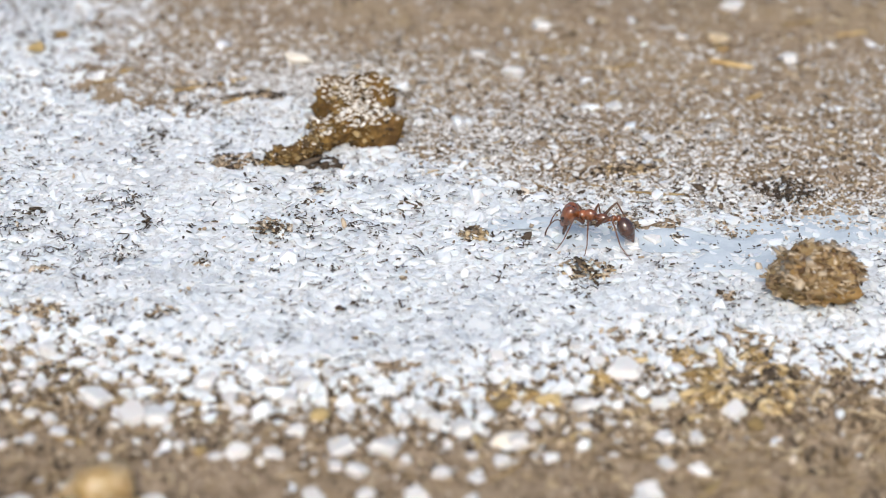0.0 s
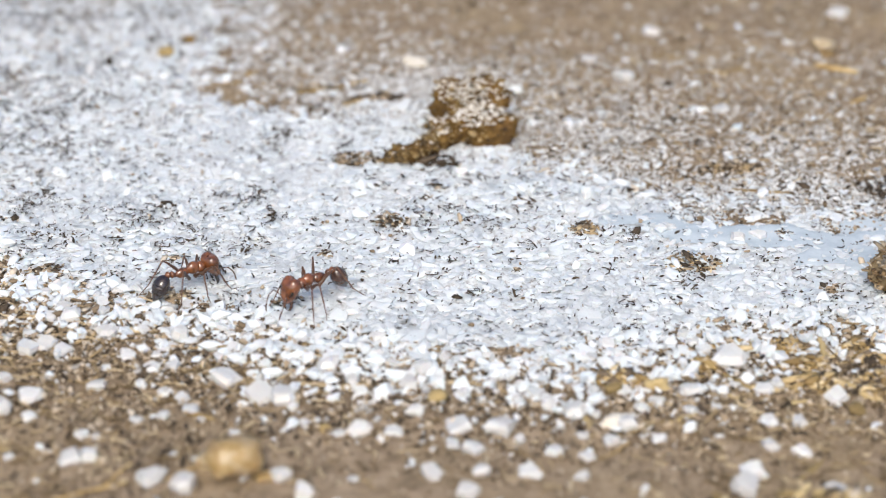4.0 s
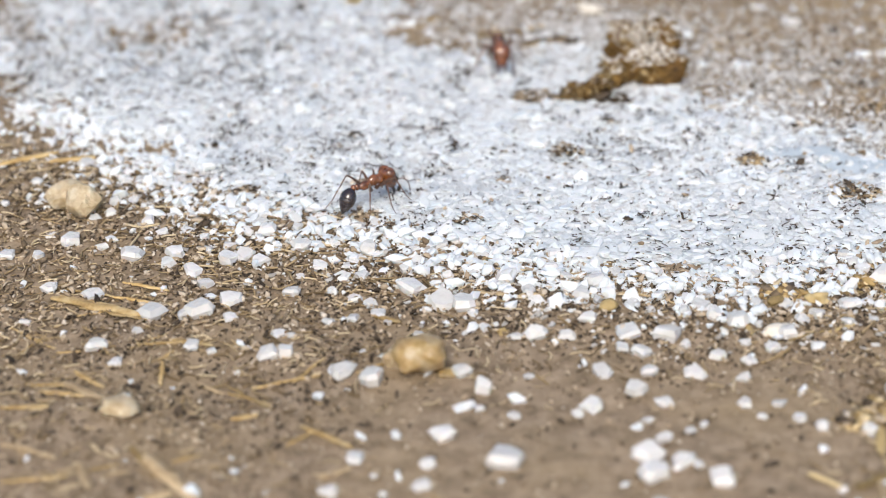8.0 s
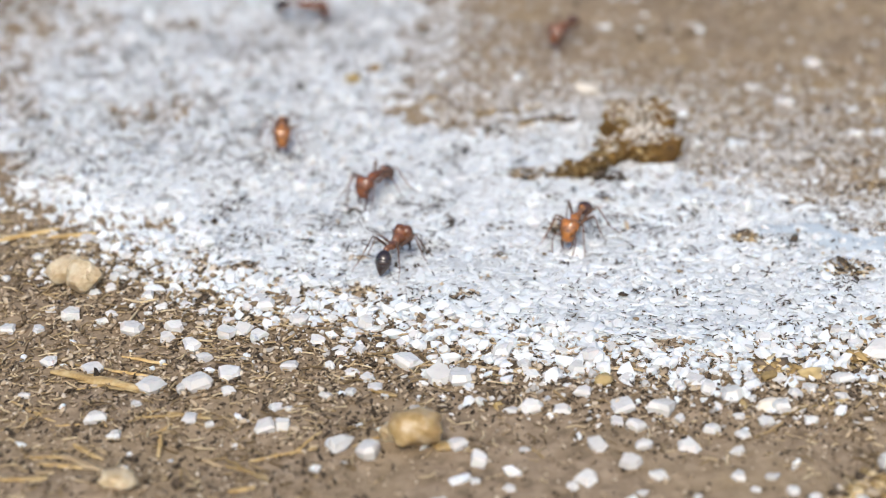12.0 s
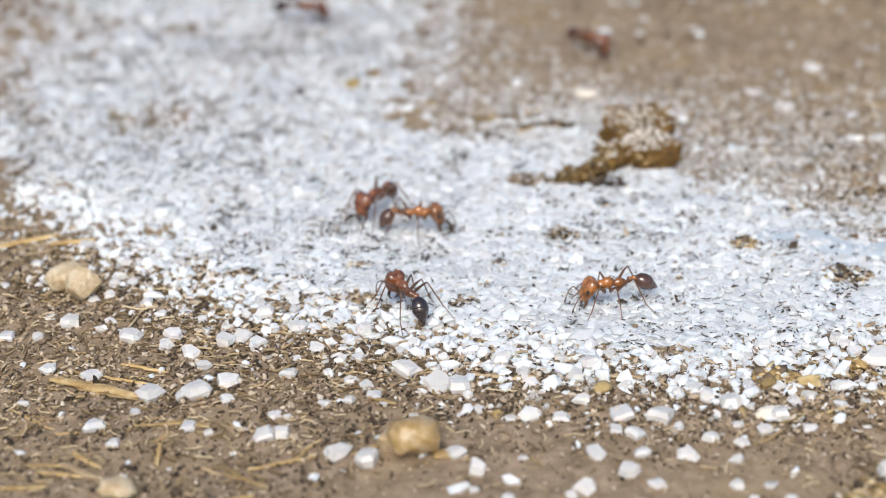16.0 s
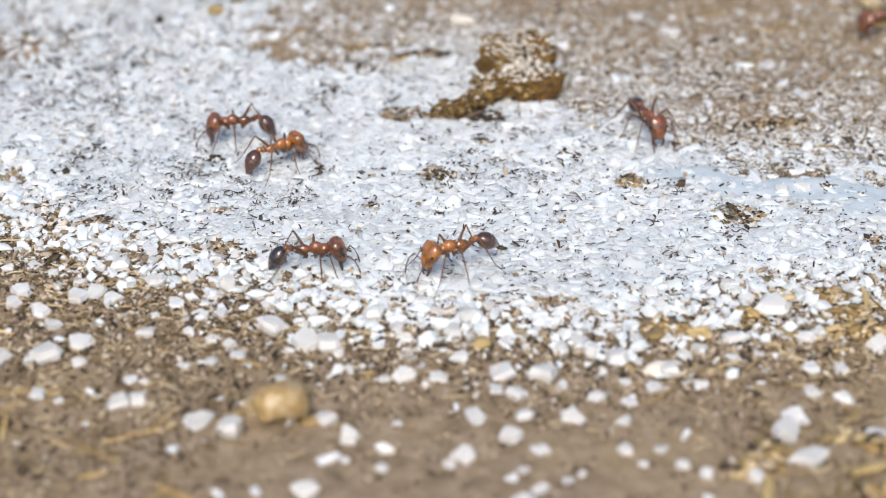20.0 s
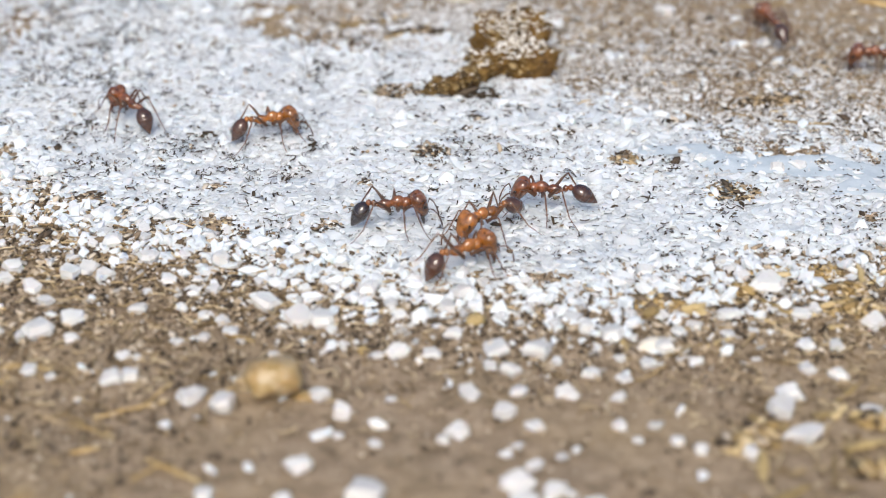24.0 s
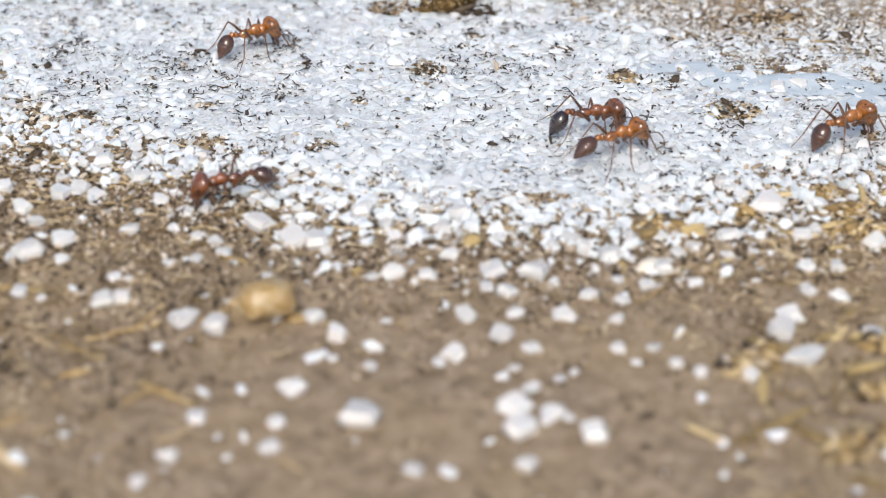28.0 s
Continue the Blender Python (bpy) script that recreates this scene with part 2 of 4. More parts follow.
def inside(x, y, poly=SPILL):
    """Signed distance to the spill's outline, positive within."""
    x, y = np.asarray(x, float), np.asarray(y, float)
    best = np.full(x.shape, 1e9)
    odd = np.zeros(x.shape, bool)
    for (ax, ay), (bx, by) in zip(poly, poly[1:] + poly[:1]):
        dx, dy = bx - ax, by - ay
        s = np.clip(((x - ax) * dx + (y - ay) * dy) / (dx * dx + dy * dy), 0, 1)
        best = np.minimum(best, np.hypot(x - ax - s * dx, y - ay - s * dy))
        if dy:
            odd ^= ((ay > y) != (by > y)) & (x < (y - ay) * dx / dy + ax)
    return np.where(odd, best, -best)


def smooth(v, a, b):
    v = np.clip((np.asarray(v, float) - a) / (b - a), 0, 1)
    return v * v * (3 - 2 * v)


def cover(x, y):
    """How thickly the white granules lie: 0 none, 1 closed."""
    x, y = np.asarray(x, float), np.asarray(y, float)
    d = inside(x, y) + 0.9 * waves(x, y, 1.4) + 0.6 * waves(y, x, 3.1)
    soft_edge = 1.6 + 7.5 * smooth(y, 15, 29)
    core = smooth(d / soft_edge, -1.0, 1.0)
    back = smooth(y, 3, 10) * smooth(x, -14, -4)          # thin dusting behind, fading away
    dust = 0.9 * back * (0.30 + 0.70 * smooth(d, -15, -1)) * (1 - 0.8 * smooth(y, 22, 38)) * (0.85 + 0.3 * waves(x, y, 0.8))
    front = 0.13 * (1 - smooth(y, -2, 6)) * smooth(d, -6, 0)
    far_left = 0.36 * smooth(-x, 12, 26) * smooth(y, 10, 20) * smooth(waves(x + 7, y, 0.55) + 0.35 * waves(y, x, 1.7), -1.1, 0.9)
    return np.clip(np.maximum(core * (1 - far_left), np.maximum(dust, front)), 0, 1)


def packed(x, y):
    """Patches where the powder is fine and pressed flat."""
    out = np.zeros(np.shape(x))
    for cx, cy, a, b in ((18.3, 7.0, 6.5, 1.4), (22.3, 4.8, 2.6, 1.5), (27.0, 8.2, 5.0, 1.5), (11.5, 8.6, 3.0, 0.9), (-8.5, 26.5, 6.0, 2.5), (-20, 38, 6, 5), (-6, 14, 4, 1.5)):
        out = np.maximum(out, smooth(1.3 - np.hypot((x - cx) / a, (y - cy) / b) + 0.25 * waves(x, y, 2.0), 0.0, 0.5))
    return out


def bare(x, y):
    return 0.10 * waves(x, y, 0.9) + 0.05 * waves(y, x, 2.3) - 0.15


def top(x, y):
    """Height of the surface that things lie on."""
    return bare(x, y) + 0.20 * smooth(cover(x, y), 0.55, 1.0)


def top1(x, y):
    return float(top(np.array([x]), np.array([y]))[0])


# ---- mesh helpers ----
def mesh_np(name, co, faces):
    """A mesh from vertex rows (mm) and equal-sided face rows."""
    me = bpy.data.meshes.new(name)
    co, faces = np.asarray(co, np.float32) * MM, np.asarray(faces, np.int32)
    n, k = faces.shape
    me.vertices.add(len(co))
    me.vertices.foreach_set("co", co.ravel())
    me.loops.add(n * k)
    me.loops.foreach_set("vertex_index", faces.ravel())
    me.polygons.add(n)
    me.polygons.foreach_set("loop_start", np.arange(0, n * k, k, dtype=np.int32))
    me.update(calc_edges=True)
    me.validate()
    return me


def set_smooth(me, on=True):
    me.polygons.foreach_set("use_smooth", np.full(len(me.polygons), on, bool))
    return me


def part(name, me, mat, parent=None, label="", m=None):
    """One mesh object, under a thing when parent is given."""
    ob = new(name, me)
    if mat and not me.materials:
        me.materials.append(mat)
    if parent:
        ob.parent = parent
    if m:
        ob.matrix_basis = m
    return tagged(ob, label) if label else ob


def thing(name, label, category, m=None, group="", kind="", me=None, mat=None):
    ob = new(name, me)
    if me and mat and not me.materials:
        me.materials.append(mat)
    if m:
        ob.matrix_basis = m
    return tagged(ob, label, category, group, kind)


def at_mm(x, y, z, rx=0, ry=0, rz=0):
    return pose(x * MM, y * MM, z * MM, rx, ry, rz)


def ico(sub):
    bm = bmesh.new()
    bmesh.ops.create_icosphere(bm, subdivisions=sub, radius=1.0)
    v = np.array([p.co[:] for p in bm.verts])
    f = np.array([[q.index for q in p.verts] for p in bm.faces])
    bm.free()
    return v, f


ICO1, ICO2, ICO3, ICO4 = ico(1), ico(2), ico(3), ico(4)


def lump(seed, dims, rough=0.2, base=ICO3, fine=0.06, flat=0.0, cuts=4, deep=0.72):
    """A broken, uneven lump about dims (mm) across, resting on z = 0."""
    v, f = base
    r = np.random.default_rng(seed)
    out = v.copy()
    k = r.normal(0, 1.6, (6, 3)); p = r.uniform(0, 6.28, 6)
    k2 = r.normal(0, 6.0, (10, 3)); p2 = r.uniform(0, 6.28, 10)
    d = 1 + rough * np.sin(v @ k.T + p).mean(1) * 2.2 + fine * np.sin(v @ k2.T + p2).mean(1) * 2.5 + r.normal(0, fine * 0.35, len(v))
    out *= d[:, None]
    for _ in range(cuts):                                  # a few broken faces
        n = r.normal(0, 1, 3); n /= np.linalg.norm(n)
        over = np.maximum(out @ n - r.uniform(deep, deep + 0.23), 0)
        out -= over[:, None] * n * 0.9
    lo, hi = out.min(0), out.max(0)
    out = (out - (lo + hi) / 2) * (np.array(dims) / (hi - lo))
    if flat:
        low = -dims[2] / 2 * flat
        out[:, 2] = np.maximum(out[:, 2], low)
    out[:, 2] -= out[:, 2].min()
    return mesh_np("lump", out, f)


def crystal_template(r, boxy):
    """A small broken crystal, unit size: a box or a rounded block with its corners knocked off."""
    v = ICO1[0].copy()
    if boxy:
        n = v / np.abs(v).max(1, keepdims=True)
        v = v * 0.35 + n * 0.6
    v = v * r.uniform(0.60, 1.15, (len(v), 1)) + r.normal(0, 0.09, v.shape)
    return v * 0.5


def cloud(name, x, y, z, size, mat, seed, flat=(0.28, 0.6), long=(0.8, 1.6), tilt=13, count=14, boxy=0.4, soft=True):
    """Many small broken pieces lying about, as one mesh."""
    r = np.random.default_rng(seed)
    temps = [crystal_template(r, i < count * boxy) for i in range(count)]
    n = len(x)
    pick = r.integers(0, count, n)
    base = np.stack(temps)[pick]                           # n, 12, 3
    s = np.stack([size * r.uniform(*long, n), size * r.uniform(0.7, 1.1, n), size * r.uniform(*flat, n)], 1)
    base = base * s[:, None]
    a, b, c = r.uniform(0, 2 * np.pi, n), np.radians(r.normal(0, tilt, n)), np.radians(r.normal(0, tilt, n))
    cb, sb = np.cos(b)[:, None], np.sin(b)[:, None]
    yy, zz = base[..., 1] * cb - base[..., 2] * sb, base[..., 1] * sb + base[..., 2] * cb
    base = np.stack([base[..., 0], yy, zz], -1)
    cb, sb = np.cos(c)[:, None], np.sin(c)[:, None]
    xx, zz = base[..., 0] * cb + base[..., 2] * sb, -base[..., 0] * sb + base[..., 2] * cb
    ca, sn = np.cos(a)[:, None], np.sin(a)[:, None]
    co = np.stack([xx * ca - base[..., 1] * sn, xx * sn + base[..., 1] * ca, zz], -1)
    co += np.stack([x, y, z + s[:, 2] * 0.28], 1)[:, None]
    f = ICO1[1][None] + (np.arange(n) * 12)[:, None, None]
    me = set_smooth(mesh_np(name, co.reshape(-1, 3), f.reshape(-1, 3)), soft)
    me.materials.append(mat)
    return me


def tube(points, radii, sides=8, cap=True):
    """A bent tapering tube through points (mm)."""
    pts = [Vector(p) for p in points]
    co, faces = [], []
    up = Vector((0.13, 0.27, 0.95)).normalized()
    for i, p in enumerate(pts):
        d = (pts[min(i + 1, len(pts) - 1)] - pts[max(i - 1, 0)]).normalized()
        a = d.cross(up)
        a = a.normalized() if a.length > 1e-4 else d.orthogonal().normalized()
        b = d.cross(a)
        for k in range(sides):
            w = 2 * math.pi * k / sides
            co.append(p + (a * math.cos(w) + b * math.sin(w)) * radii[i])
    for i in range(len(pts) - 1):
        for k in range(sides):
            q = (k + 1) % sides
            faces.append((i * sides + k, i * sides + q, (i + 1) * sides + q, (i + 1) * sides + k))
    return np.array([c[:] for c in co]), np.array(faces)


def joined(*pieces):
    co, fa, n = [], [], 0
    for v, f in pieces:
        co.append(v); fa.append(f + n); n += len(v)
    return np.concatenate(co), np.concatenate(fa)


def lathe(profile, wide=1.0, high=1.0, sides=18, spine=None):
    """A body turned round the x axis from (x, radius) rows; spine bends it: dz at x."""
    co, faces = [], []
    for i, (x, r) in enumerate(profile):
        dz = spine(x) if spine else 0.0
        for k in range(sides):
            w = 2 * math.pi * k / sides
            co.append((x, math.cos(w) * r * wide, math.sin(w) * r * high + dz))
    for i in range(len(profile) - 1):
        for k in range(sides):
            q = (k + 1) % sides
            faces.append((i * sides + k, i * sides + q, (i + 1) * sides + q, (i + 1) * sides + k))
    return np.array(co), np.array(faces)


def egg(x0, x1, r, lead=0.5, n=12):
    """Profile rows of a rounded body from x0 to x1."""
    rows = []
    for i in range(n + 1):
        u = i / n
        w = u ** (math.log(0.5) / math.log(lead))
        rows.append((x0 + (x1 - x0) * u, max(0.004, r * math.sin(math.pi * w) ** 0.62 if 0 < u < 1 else 0.004)))
    return rows


# ---- ground ----
def ground_mesh():
    """One sheet: fine where the camera looks, growing coarser out to the horizon."""
    fine = np.arange(-50, 58.01, 0.45)
    out = [(2 ** k) for k in range(1, 16)]
    ax = np.concatenate([[-50 - 3 * o for o in out[::-1]], fine, [58 + 3 * o for o in out]])
    X, Y = np.meshgrid(ax, ax)
    near = smooth(np.maximum(np.abs(X), np.abs(Y)), 90, 55)
    Z = bare(X, Y) * near
    Z += near * RNG.normal(0, 0.035, Z.shape)
    n = len(ax)
    i = np.arange(n * n).reshape(n, n)
    f = np.stack([i[:-1, :-1], i[:-1, 1:], i[1:, 1:], i[1:, :-1]], -1).reshape(-1, 4)
    return mesh_np("ground", np.stack([X, Y, Z], -1).reshape(-1, 3), f)


ground = thing("ground", "bare dry brown soil with fine crumbs", "soil", kind="structure", me=set_smooth(ground_mesh()), mat=M_SOIL)


def powder_mesh():
    """The closed layer of fine granules, with an uneven crust and an open edge."""
    ax, ay = np.arange(-48, 40, 0.23), np.arange(-9, 54, 0.23)
    X, Y = np.meshgrid(ax, ay)
    C = cover(X, Y)
    Z = top(X, Y) + RNG.normal(0, 0.05, X.shape) + 0.04 * waves(X, Y, 6.0) - 0.10 * (1 - smooth(C, 0.6, 0.95))
    i = np.arange(X.size).reshape(X.shape)
    f = np.stack([i[:-1, :-1], i[:-1, 1:], i[1:, 1:], i[1:, :-1]], -1).reshape(-1, 4)
    hold = (C[:-1, :-1] * (0.6 + 0.4 * smooth(inside(X, Y)[:-1, :-1], -3, 0)) + RNG.normal(0, 1, C[:-1, :-1].shape) * (0.12 + 0.16 * smooth(Y[:-1, :-1], 16, 28))).ravel() > 0.66
    f = f[hold]
    used, f = np.unique(f, return_inverse=True)
    return mesh_np("powder", np.stack([X, Y, Z], -1).reshape(-1, 3)[used], f.reshape(-1, 4))


powder = thing("white_powder", "thick spill of fine white powder on brown soil", "powder", kind="stuff", me=powder_mesh(), mat=M_POWDER)


def pressed_mesh():
    """Patches of finer powder pressed flat on the crust."""
    ax, ay = np.arange(-30, 40, 0.3), np.arange(0, 48, 0.3)
    X, Y = np.meshgrid(ax, ay)
    P = packed(X, Y) * smooth(X, 8, 12) + RNG.normal(0, 0.10, X.shape)
    Z = top(X, Y) + 0.19 * smooth(P, 0.45, 0.95) - 0.10 + RNG.normal(0, 0.012, X.shape)
    i = np.arange(X.size).reshape(X.shape)
    f = np.stack([i[:-1, :-1], i[:-1, 1:], i[1:, 1:], i[1:, :-1]], -1).reshape(-1, 4)[(P[:-1, :-1] > 0.45).ravel()]
    used, f = np.unique(f, return_inverse=True)
    return mesh_np("pressed", np.stack([X, Y, Z], -1).reshape(-1, 3)[used], f.reshape(-1, 4))


thing("pressed_powder", "smooth bluish white patches of pressed powder", "powder", kind="stuff", me=set_smooth(pressed_mesh()), mat=M_PRESSED)


def scatter(n, seed, x0=-46, x1=40, y0=-30, y1=52, weight=None):
    """n places, kept with the odds that weight gives."""
    r = np.random.default_rng(seed)
    x, y = r.uniform(x0, x1, n), r.uniform(y0, y1, n)
    keep = r.uniform(0, 1, n) < weight(x, y)
    return x[keep], y[keep], r


# fine white grains, thick on the spill and thin over the soil behind it
gx, gy, r = scatter(105000, 11, weight=lambda x, y: np.where(inside(x, y) > 0, cover(x, y) ** 1.2, (1.1 - 0.92 * smooth(y, 8, 12) * smooth(x, -11, 2) * smooth(-inside(x, y), 0.5, 4.5)) * cover(x, y)) * (1 - 0.4 * smooth(y, 26, 50)) * (1 - 0.75 * packed(x, y)))
gs = np.minimum(r.lognormal(-0.88, 0.36, len(gx)), 0.95) * np.where(inside(gx, gy) < -1, 0.62, 1.0) * (1 + 0.25 * smooth(-gy, -4, 8))
thing("white_grains", "countless fine white grains strewn over the spill", "granules", kind="stuff",
      me=cloud("white_grains", gx, gy, top(gx, gy) + r.uniform(-0.08, 0.08, len(gx)) - 0.06 * smooth(inside(gx, gy), -1.0, 1.0), gs, M_GRAIN, 12, flat=(0.22, 0.45), tilt=8, boxy=0.7, soft=False))
ux, uy, r = scatter(90000, 13, x0=-18, x1=42, y0=6, y1=44, weight=lambda x, y: np.clip(1.25 * cover(x, y), 0, 1) * smooth(inside(x, y), 1.5, -0.5) * (1 - 0.55 * smooth(y, 24, 44)))
thing("white_dust", "fine white dust sprinkled over soil behind the spill", "granules", kind="stuff",
      me=cloud("white_dust", ux, uy, top(ux, uy) + r.uniform(-0.02, 0.08, len(ux)), r.lognormal(-1.72, 0.32, len(ux)), M_DUSTY, 14, flat=(0.25, 0.55), soft=False))
# crumbs of soil, brown and tan
sx, sy, r = scatter(104000, 21, weight=lambda x, y: np.clip(1.0 - 1.02 * smooth(cover(x, y), 0.3, 0.95), 0.012 + 0.10 * smooth(-x, 4, 14) * smooth(y, 12, 22), 1) * (0.55 + 0.45 * np.maximum(smooth(inside(x, y), -12, -3), 0.7 * smooth(-x, 5, 12))) * (1 - 0.75 * smooth(y, 18, 40)) * (1 - 0.7 * smooth(-y, 12, 20) * smooth(x, -12, -3)))
thing("soil_crumbs", "loose brown and tan soil crumbs", "soil crumbs", kind="stuff",
      me=cloud("soil_crumbs", sx, sy, top(sx, sy) + r.uniform(-0.06, 0.14, len(sx)), np.minimum(r.lognormal(-1.80, 0.40, len(sx)), 0.42) * (1 - 0.35 * smooth(-sy, 9, 15)) * (1 - 0.3 * smooth(sy, 6, 12)), M_SAND, 22, flat=(0.4, 0.9), long=(0.9, 2.2), tilt=22))
# humus specks; set low along the front edge, they paint shade between crumbs
dx, dy, r = scatter(104000, 31, weight=lambda x, y: (1 - 0.8 * packed(x, y)) * (0.10 + 0.16 * smooth(y, 4, 8) * smooth(x, 8, 14) * smooth(y, 24, 16) + (0.25 + 0.45 * smooth(y, 4, 8) * smooth(x, 0, 8)) * smooth(cover(x, y), 0.1, 0.5) * smooth(cover(x, y), 1.0, 0.5) + 0.95 * smooth(waves(x, y, 2.6) + 0.9 * waves(y, x, 7.0), 0.5, 1.25)) * (0.25 + 0.75 * smooth(y, -18, -10)) * (1 - 0.72 * smooth(y, 7, 11) * smooth(inside(x, y), 1.5, -1.0)) + 0.25 * smooth(-x, 6, 12) * smooth(-y, 5, 9) * smooth(y, -24, -18) + 0.75 * smooth(inside(x, y), -11, -3) * smooth(inside(x, y), 1.2, -0.6) * (1 - smooth(y, 2, 9)))
thing("dark_specks", "tiny dark specks, humus and painted gap shade, among the grains", "soil specks", kind="stuff",
      me=cloud("dark_specks", dx, dy, top(dx, dy) + r.uniform(0.10, 0.26, len(dx)) - 0.14 * smooth(inside(dx, dy), 0.8, -0.8), r.lognormal(-2.62, 0.38, len(dx)) * (1 + 0.7 * smooth(inside(dx, dy), 0.0, -1.5)), M_DARK, 32, flat=(0.3, 0.9), long=(0.9, 2.8), tilt=22))


px, py, r = scatter(90000, 35, y1=14, weight=lambda x, y: 0.42 * smooth(inside(x, y), -10, -2) * smooth(inside(x, y), 0.6, -0.8) * (1 - smooth(y, 6, 12)) * (0.5 + 0.5 * smooth(waves(x, y, 1.9), -0.6, 0.8)))
thing("pale_grit", "fine pale grit mixed into the soil beside the spill", "grit", kind="stuff",
      me=cloud("pale_grit", px, py, top(px, py) + r.uniform(-0.02, 0.12, len(px)), np.minimum(r.lognormal(-1.75, 0.42, len(px)), 0.4), M_DUSTY, 36, flat=(0.4, 0.9), tilt=20, soft=False))


# chopped straw fibres
def fibres(name, n, seed, weight, length, width, mat, label, lean=0.75, curl=0.10, lift=0.10, kind_of="plant litter"):
    x, y, r = scatter(n, seed, weight=weight)
    k = len(x)
    a, L, w = r.normal(0.15, lean, k), r.uniform(*length, k), r.uniform(*width, k)
    tilt = r.normal(0, 0.10, k)
    z = top(x, y) + lift
    u = np.stack([np.cos(a), np.sin(a), tilt], 1)
    s = np.stack([-np.sin(a), np.cos(a), np.zeros(k)], 1)
    c = np.stack([x, y, z], 1)
    bend = r.normal(0, curl, k)[:, None] * s * L[:, None]
    up = np.array([0, 0, 1.0])
    rows = []
    for q, b in ((-0.5, 0), (0.0, 1), (0.5, 0)):
        o = c + u * (q * L)[:, None] + bend * b
        for ds, du in ((-0.5, 0), (0.1, 0.45), (0.5, 0)):
            rows.append(o + s * (w * ds)[:, None] + up * (w * du)[:, None])
    co = np.stack(rows, 1)
    f1 = np.array([[0, 1, 4, 3], [1, 2, 5, 4], [2, 0, 3, 5], [3, 4, 7, 6], [4, 5, 8, 7], [5, 3, 6, 8]])
    f = f1[None] + (np.arange(k) * 9)[:, None, None]
    me = mesh_np(name, co.reshape(-1, 3), f.reshape(-1, 4))
    me.materials.append(mat)
    return thing(name, label, kind_of, kind="stuff", me=me)


fibres("straw_fibres", 52000, 41, lambda x, y: np.clip(0.42 * smooth(inside(x, y), 0.8, -1.5) * (1 - smooth(y, 3, 12)) * smooth(y, -19, -11) * (0.45 + 0.55 * smooth(-x, 2, 14))
       + 0.14 * smooth(-x, 6, 14) * smooth(-y, 9, 15) + 0.30 * smooth(x, 9, 14) * smooth(-y, 3, 6) + 0.10 * smooth(y, 10, 16) * smooth(x, 0, 8), 0, 1),
       (0.2, 1.0), (0.04, 0.14), M_FIBRE, "chopped dry straw fibres lying on the soil", lean=1.0, curl=0.14)
fibres("straw_bits", 15000, 44, lambda x, y: 0.42 * smooth(inside(x, y), 0.8, -1.2) * smooth(inside(x, y), -10, -4) * (1 - smooth(y, 4, 12)) * (0.3 + 0.7 * smooth(-x, 2, 12)),
       (0.7, 1.9), (0.07, 0.19), M_FIBRE, "broken tan straw bits lying on the soil", lean=0.9, curl=0.12, lift=0.13)
fibres("dark_threads", 64000, 43, lambda x, y: (1 - 0.75 * packed(x, y)) * smooth(inside(x, y), -2.5, 0.5) * (0.06 + 0.58 * smooth(waves(x, y, 2.6) + 0.9 * waves(y, x, 7.0), 0.2, 1.2) + 0.25 * smooth(y, -1, -6)) * (1 - 0.6 * smooth(y, 22, 40)) + 0.55 * smooth(-x, 9, 20) * smooth(y, 10, 20) * smooth(waves(x, y, 1.1) + waves(y, x, 2.3), -0.9, 1.0),
       (0.12, 0.48), (0.03, 0.085), M_DARK, "dark threads of humus caught between the grains", lean=1.3, curl=0.22, lift=0.17, kind_of="soil specks")

# ---- crystals that can be told apart ----
r = np.random.default_rng(51)
CRYSTALS = []
for i in range(24):
    n = int(r.integers(5, 9))
    ang = (np.arange(n) + r.uniform(-0.36, 0.36, n)) * 2 * np.pi / n
    rad = r.uniform(0.58, 1.0, n)
    if i % 4 == 0:                                         # some are broken cubes
        rad = 0.8 / np.maximum(np.abs(np.cos(ang)), np.abs(np.sin(ang)))
    lean = r.uniform(-0.16, 0.16, 2)
    bm = bmesh.new()
    rings = []
    for high, shrink, slope in ((0.0, 0.84, 0.0), (r.uniform(0.25, 0.5), 1.0, 0.4), (r.uniform(0.62, 0.80), r.uniform(0.60, 0.88), 1.0)):
        ring = []
        for t, q in zip(ang, rad):
            x, y = math.cos(t) * q * shrink * r.uniform(0.93, 1.07), math.sin(t) * q * shrink * r.uniform(0.93, 1.07)
            ring.append(bm.verts.new(Vector((x * 0.62, y * 0.62, high * 1.05 + slope * (lean[0] * x + lean[1] * y) + r.uniform(-0.04, 0.04) * (high > 0))) * MM))
        rings.append(ring)
    for lo, hi in zip(rings, rings[1:]):
        for k in range(n):
            bm.faces.new((lo[k], lo[(k + 1) % n], hi[(k + 1) % n], hi[k]))
    peak = bm.verts.new(sum((q.co for q in rings[-1]), Vector()) / n + Vector((r.uniform(-0.08, 0.08), r.uniform(-0.08, 0.08), r.uniform(0.0, 0.07))) * MM)
    for k in range(n):
        bm.faces.new((rings[-1][k], rings[-1][(k + 1) % n], peak))
    bm.faces.new(rings[0][::-1])
    bmesh.ops.bevel(bm, geom=[e for e in bm.edges if len(e.link_faces) == 2 and e.calc_face_angle() > 0.5], offset=0.022 * MM, segments=1, affect="EDGES")
    me = bpy.data.meshes.new("crystal")
    bm.to_mesh(me)
    bm.free()
    me.materials.append(M_CRYSTAL)
    CRYSTALS.append(me)


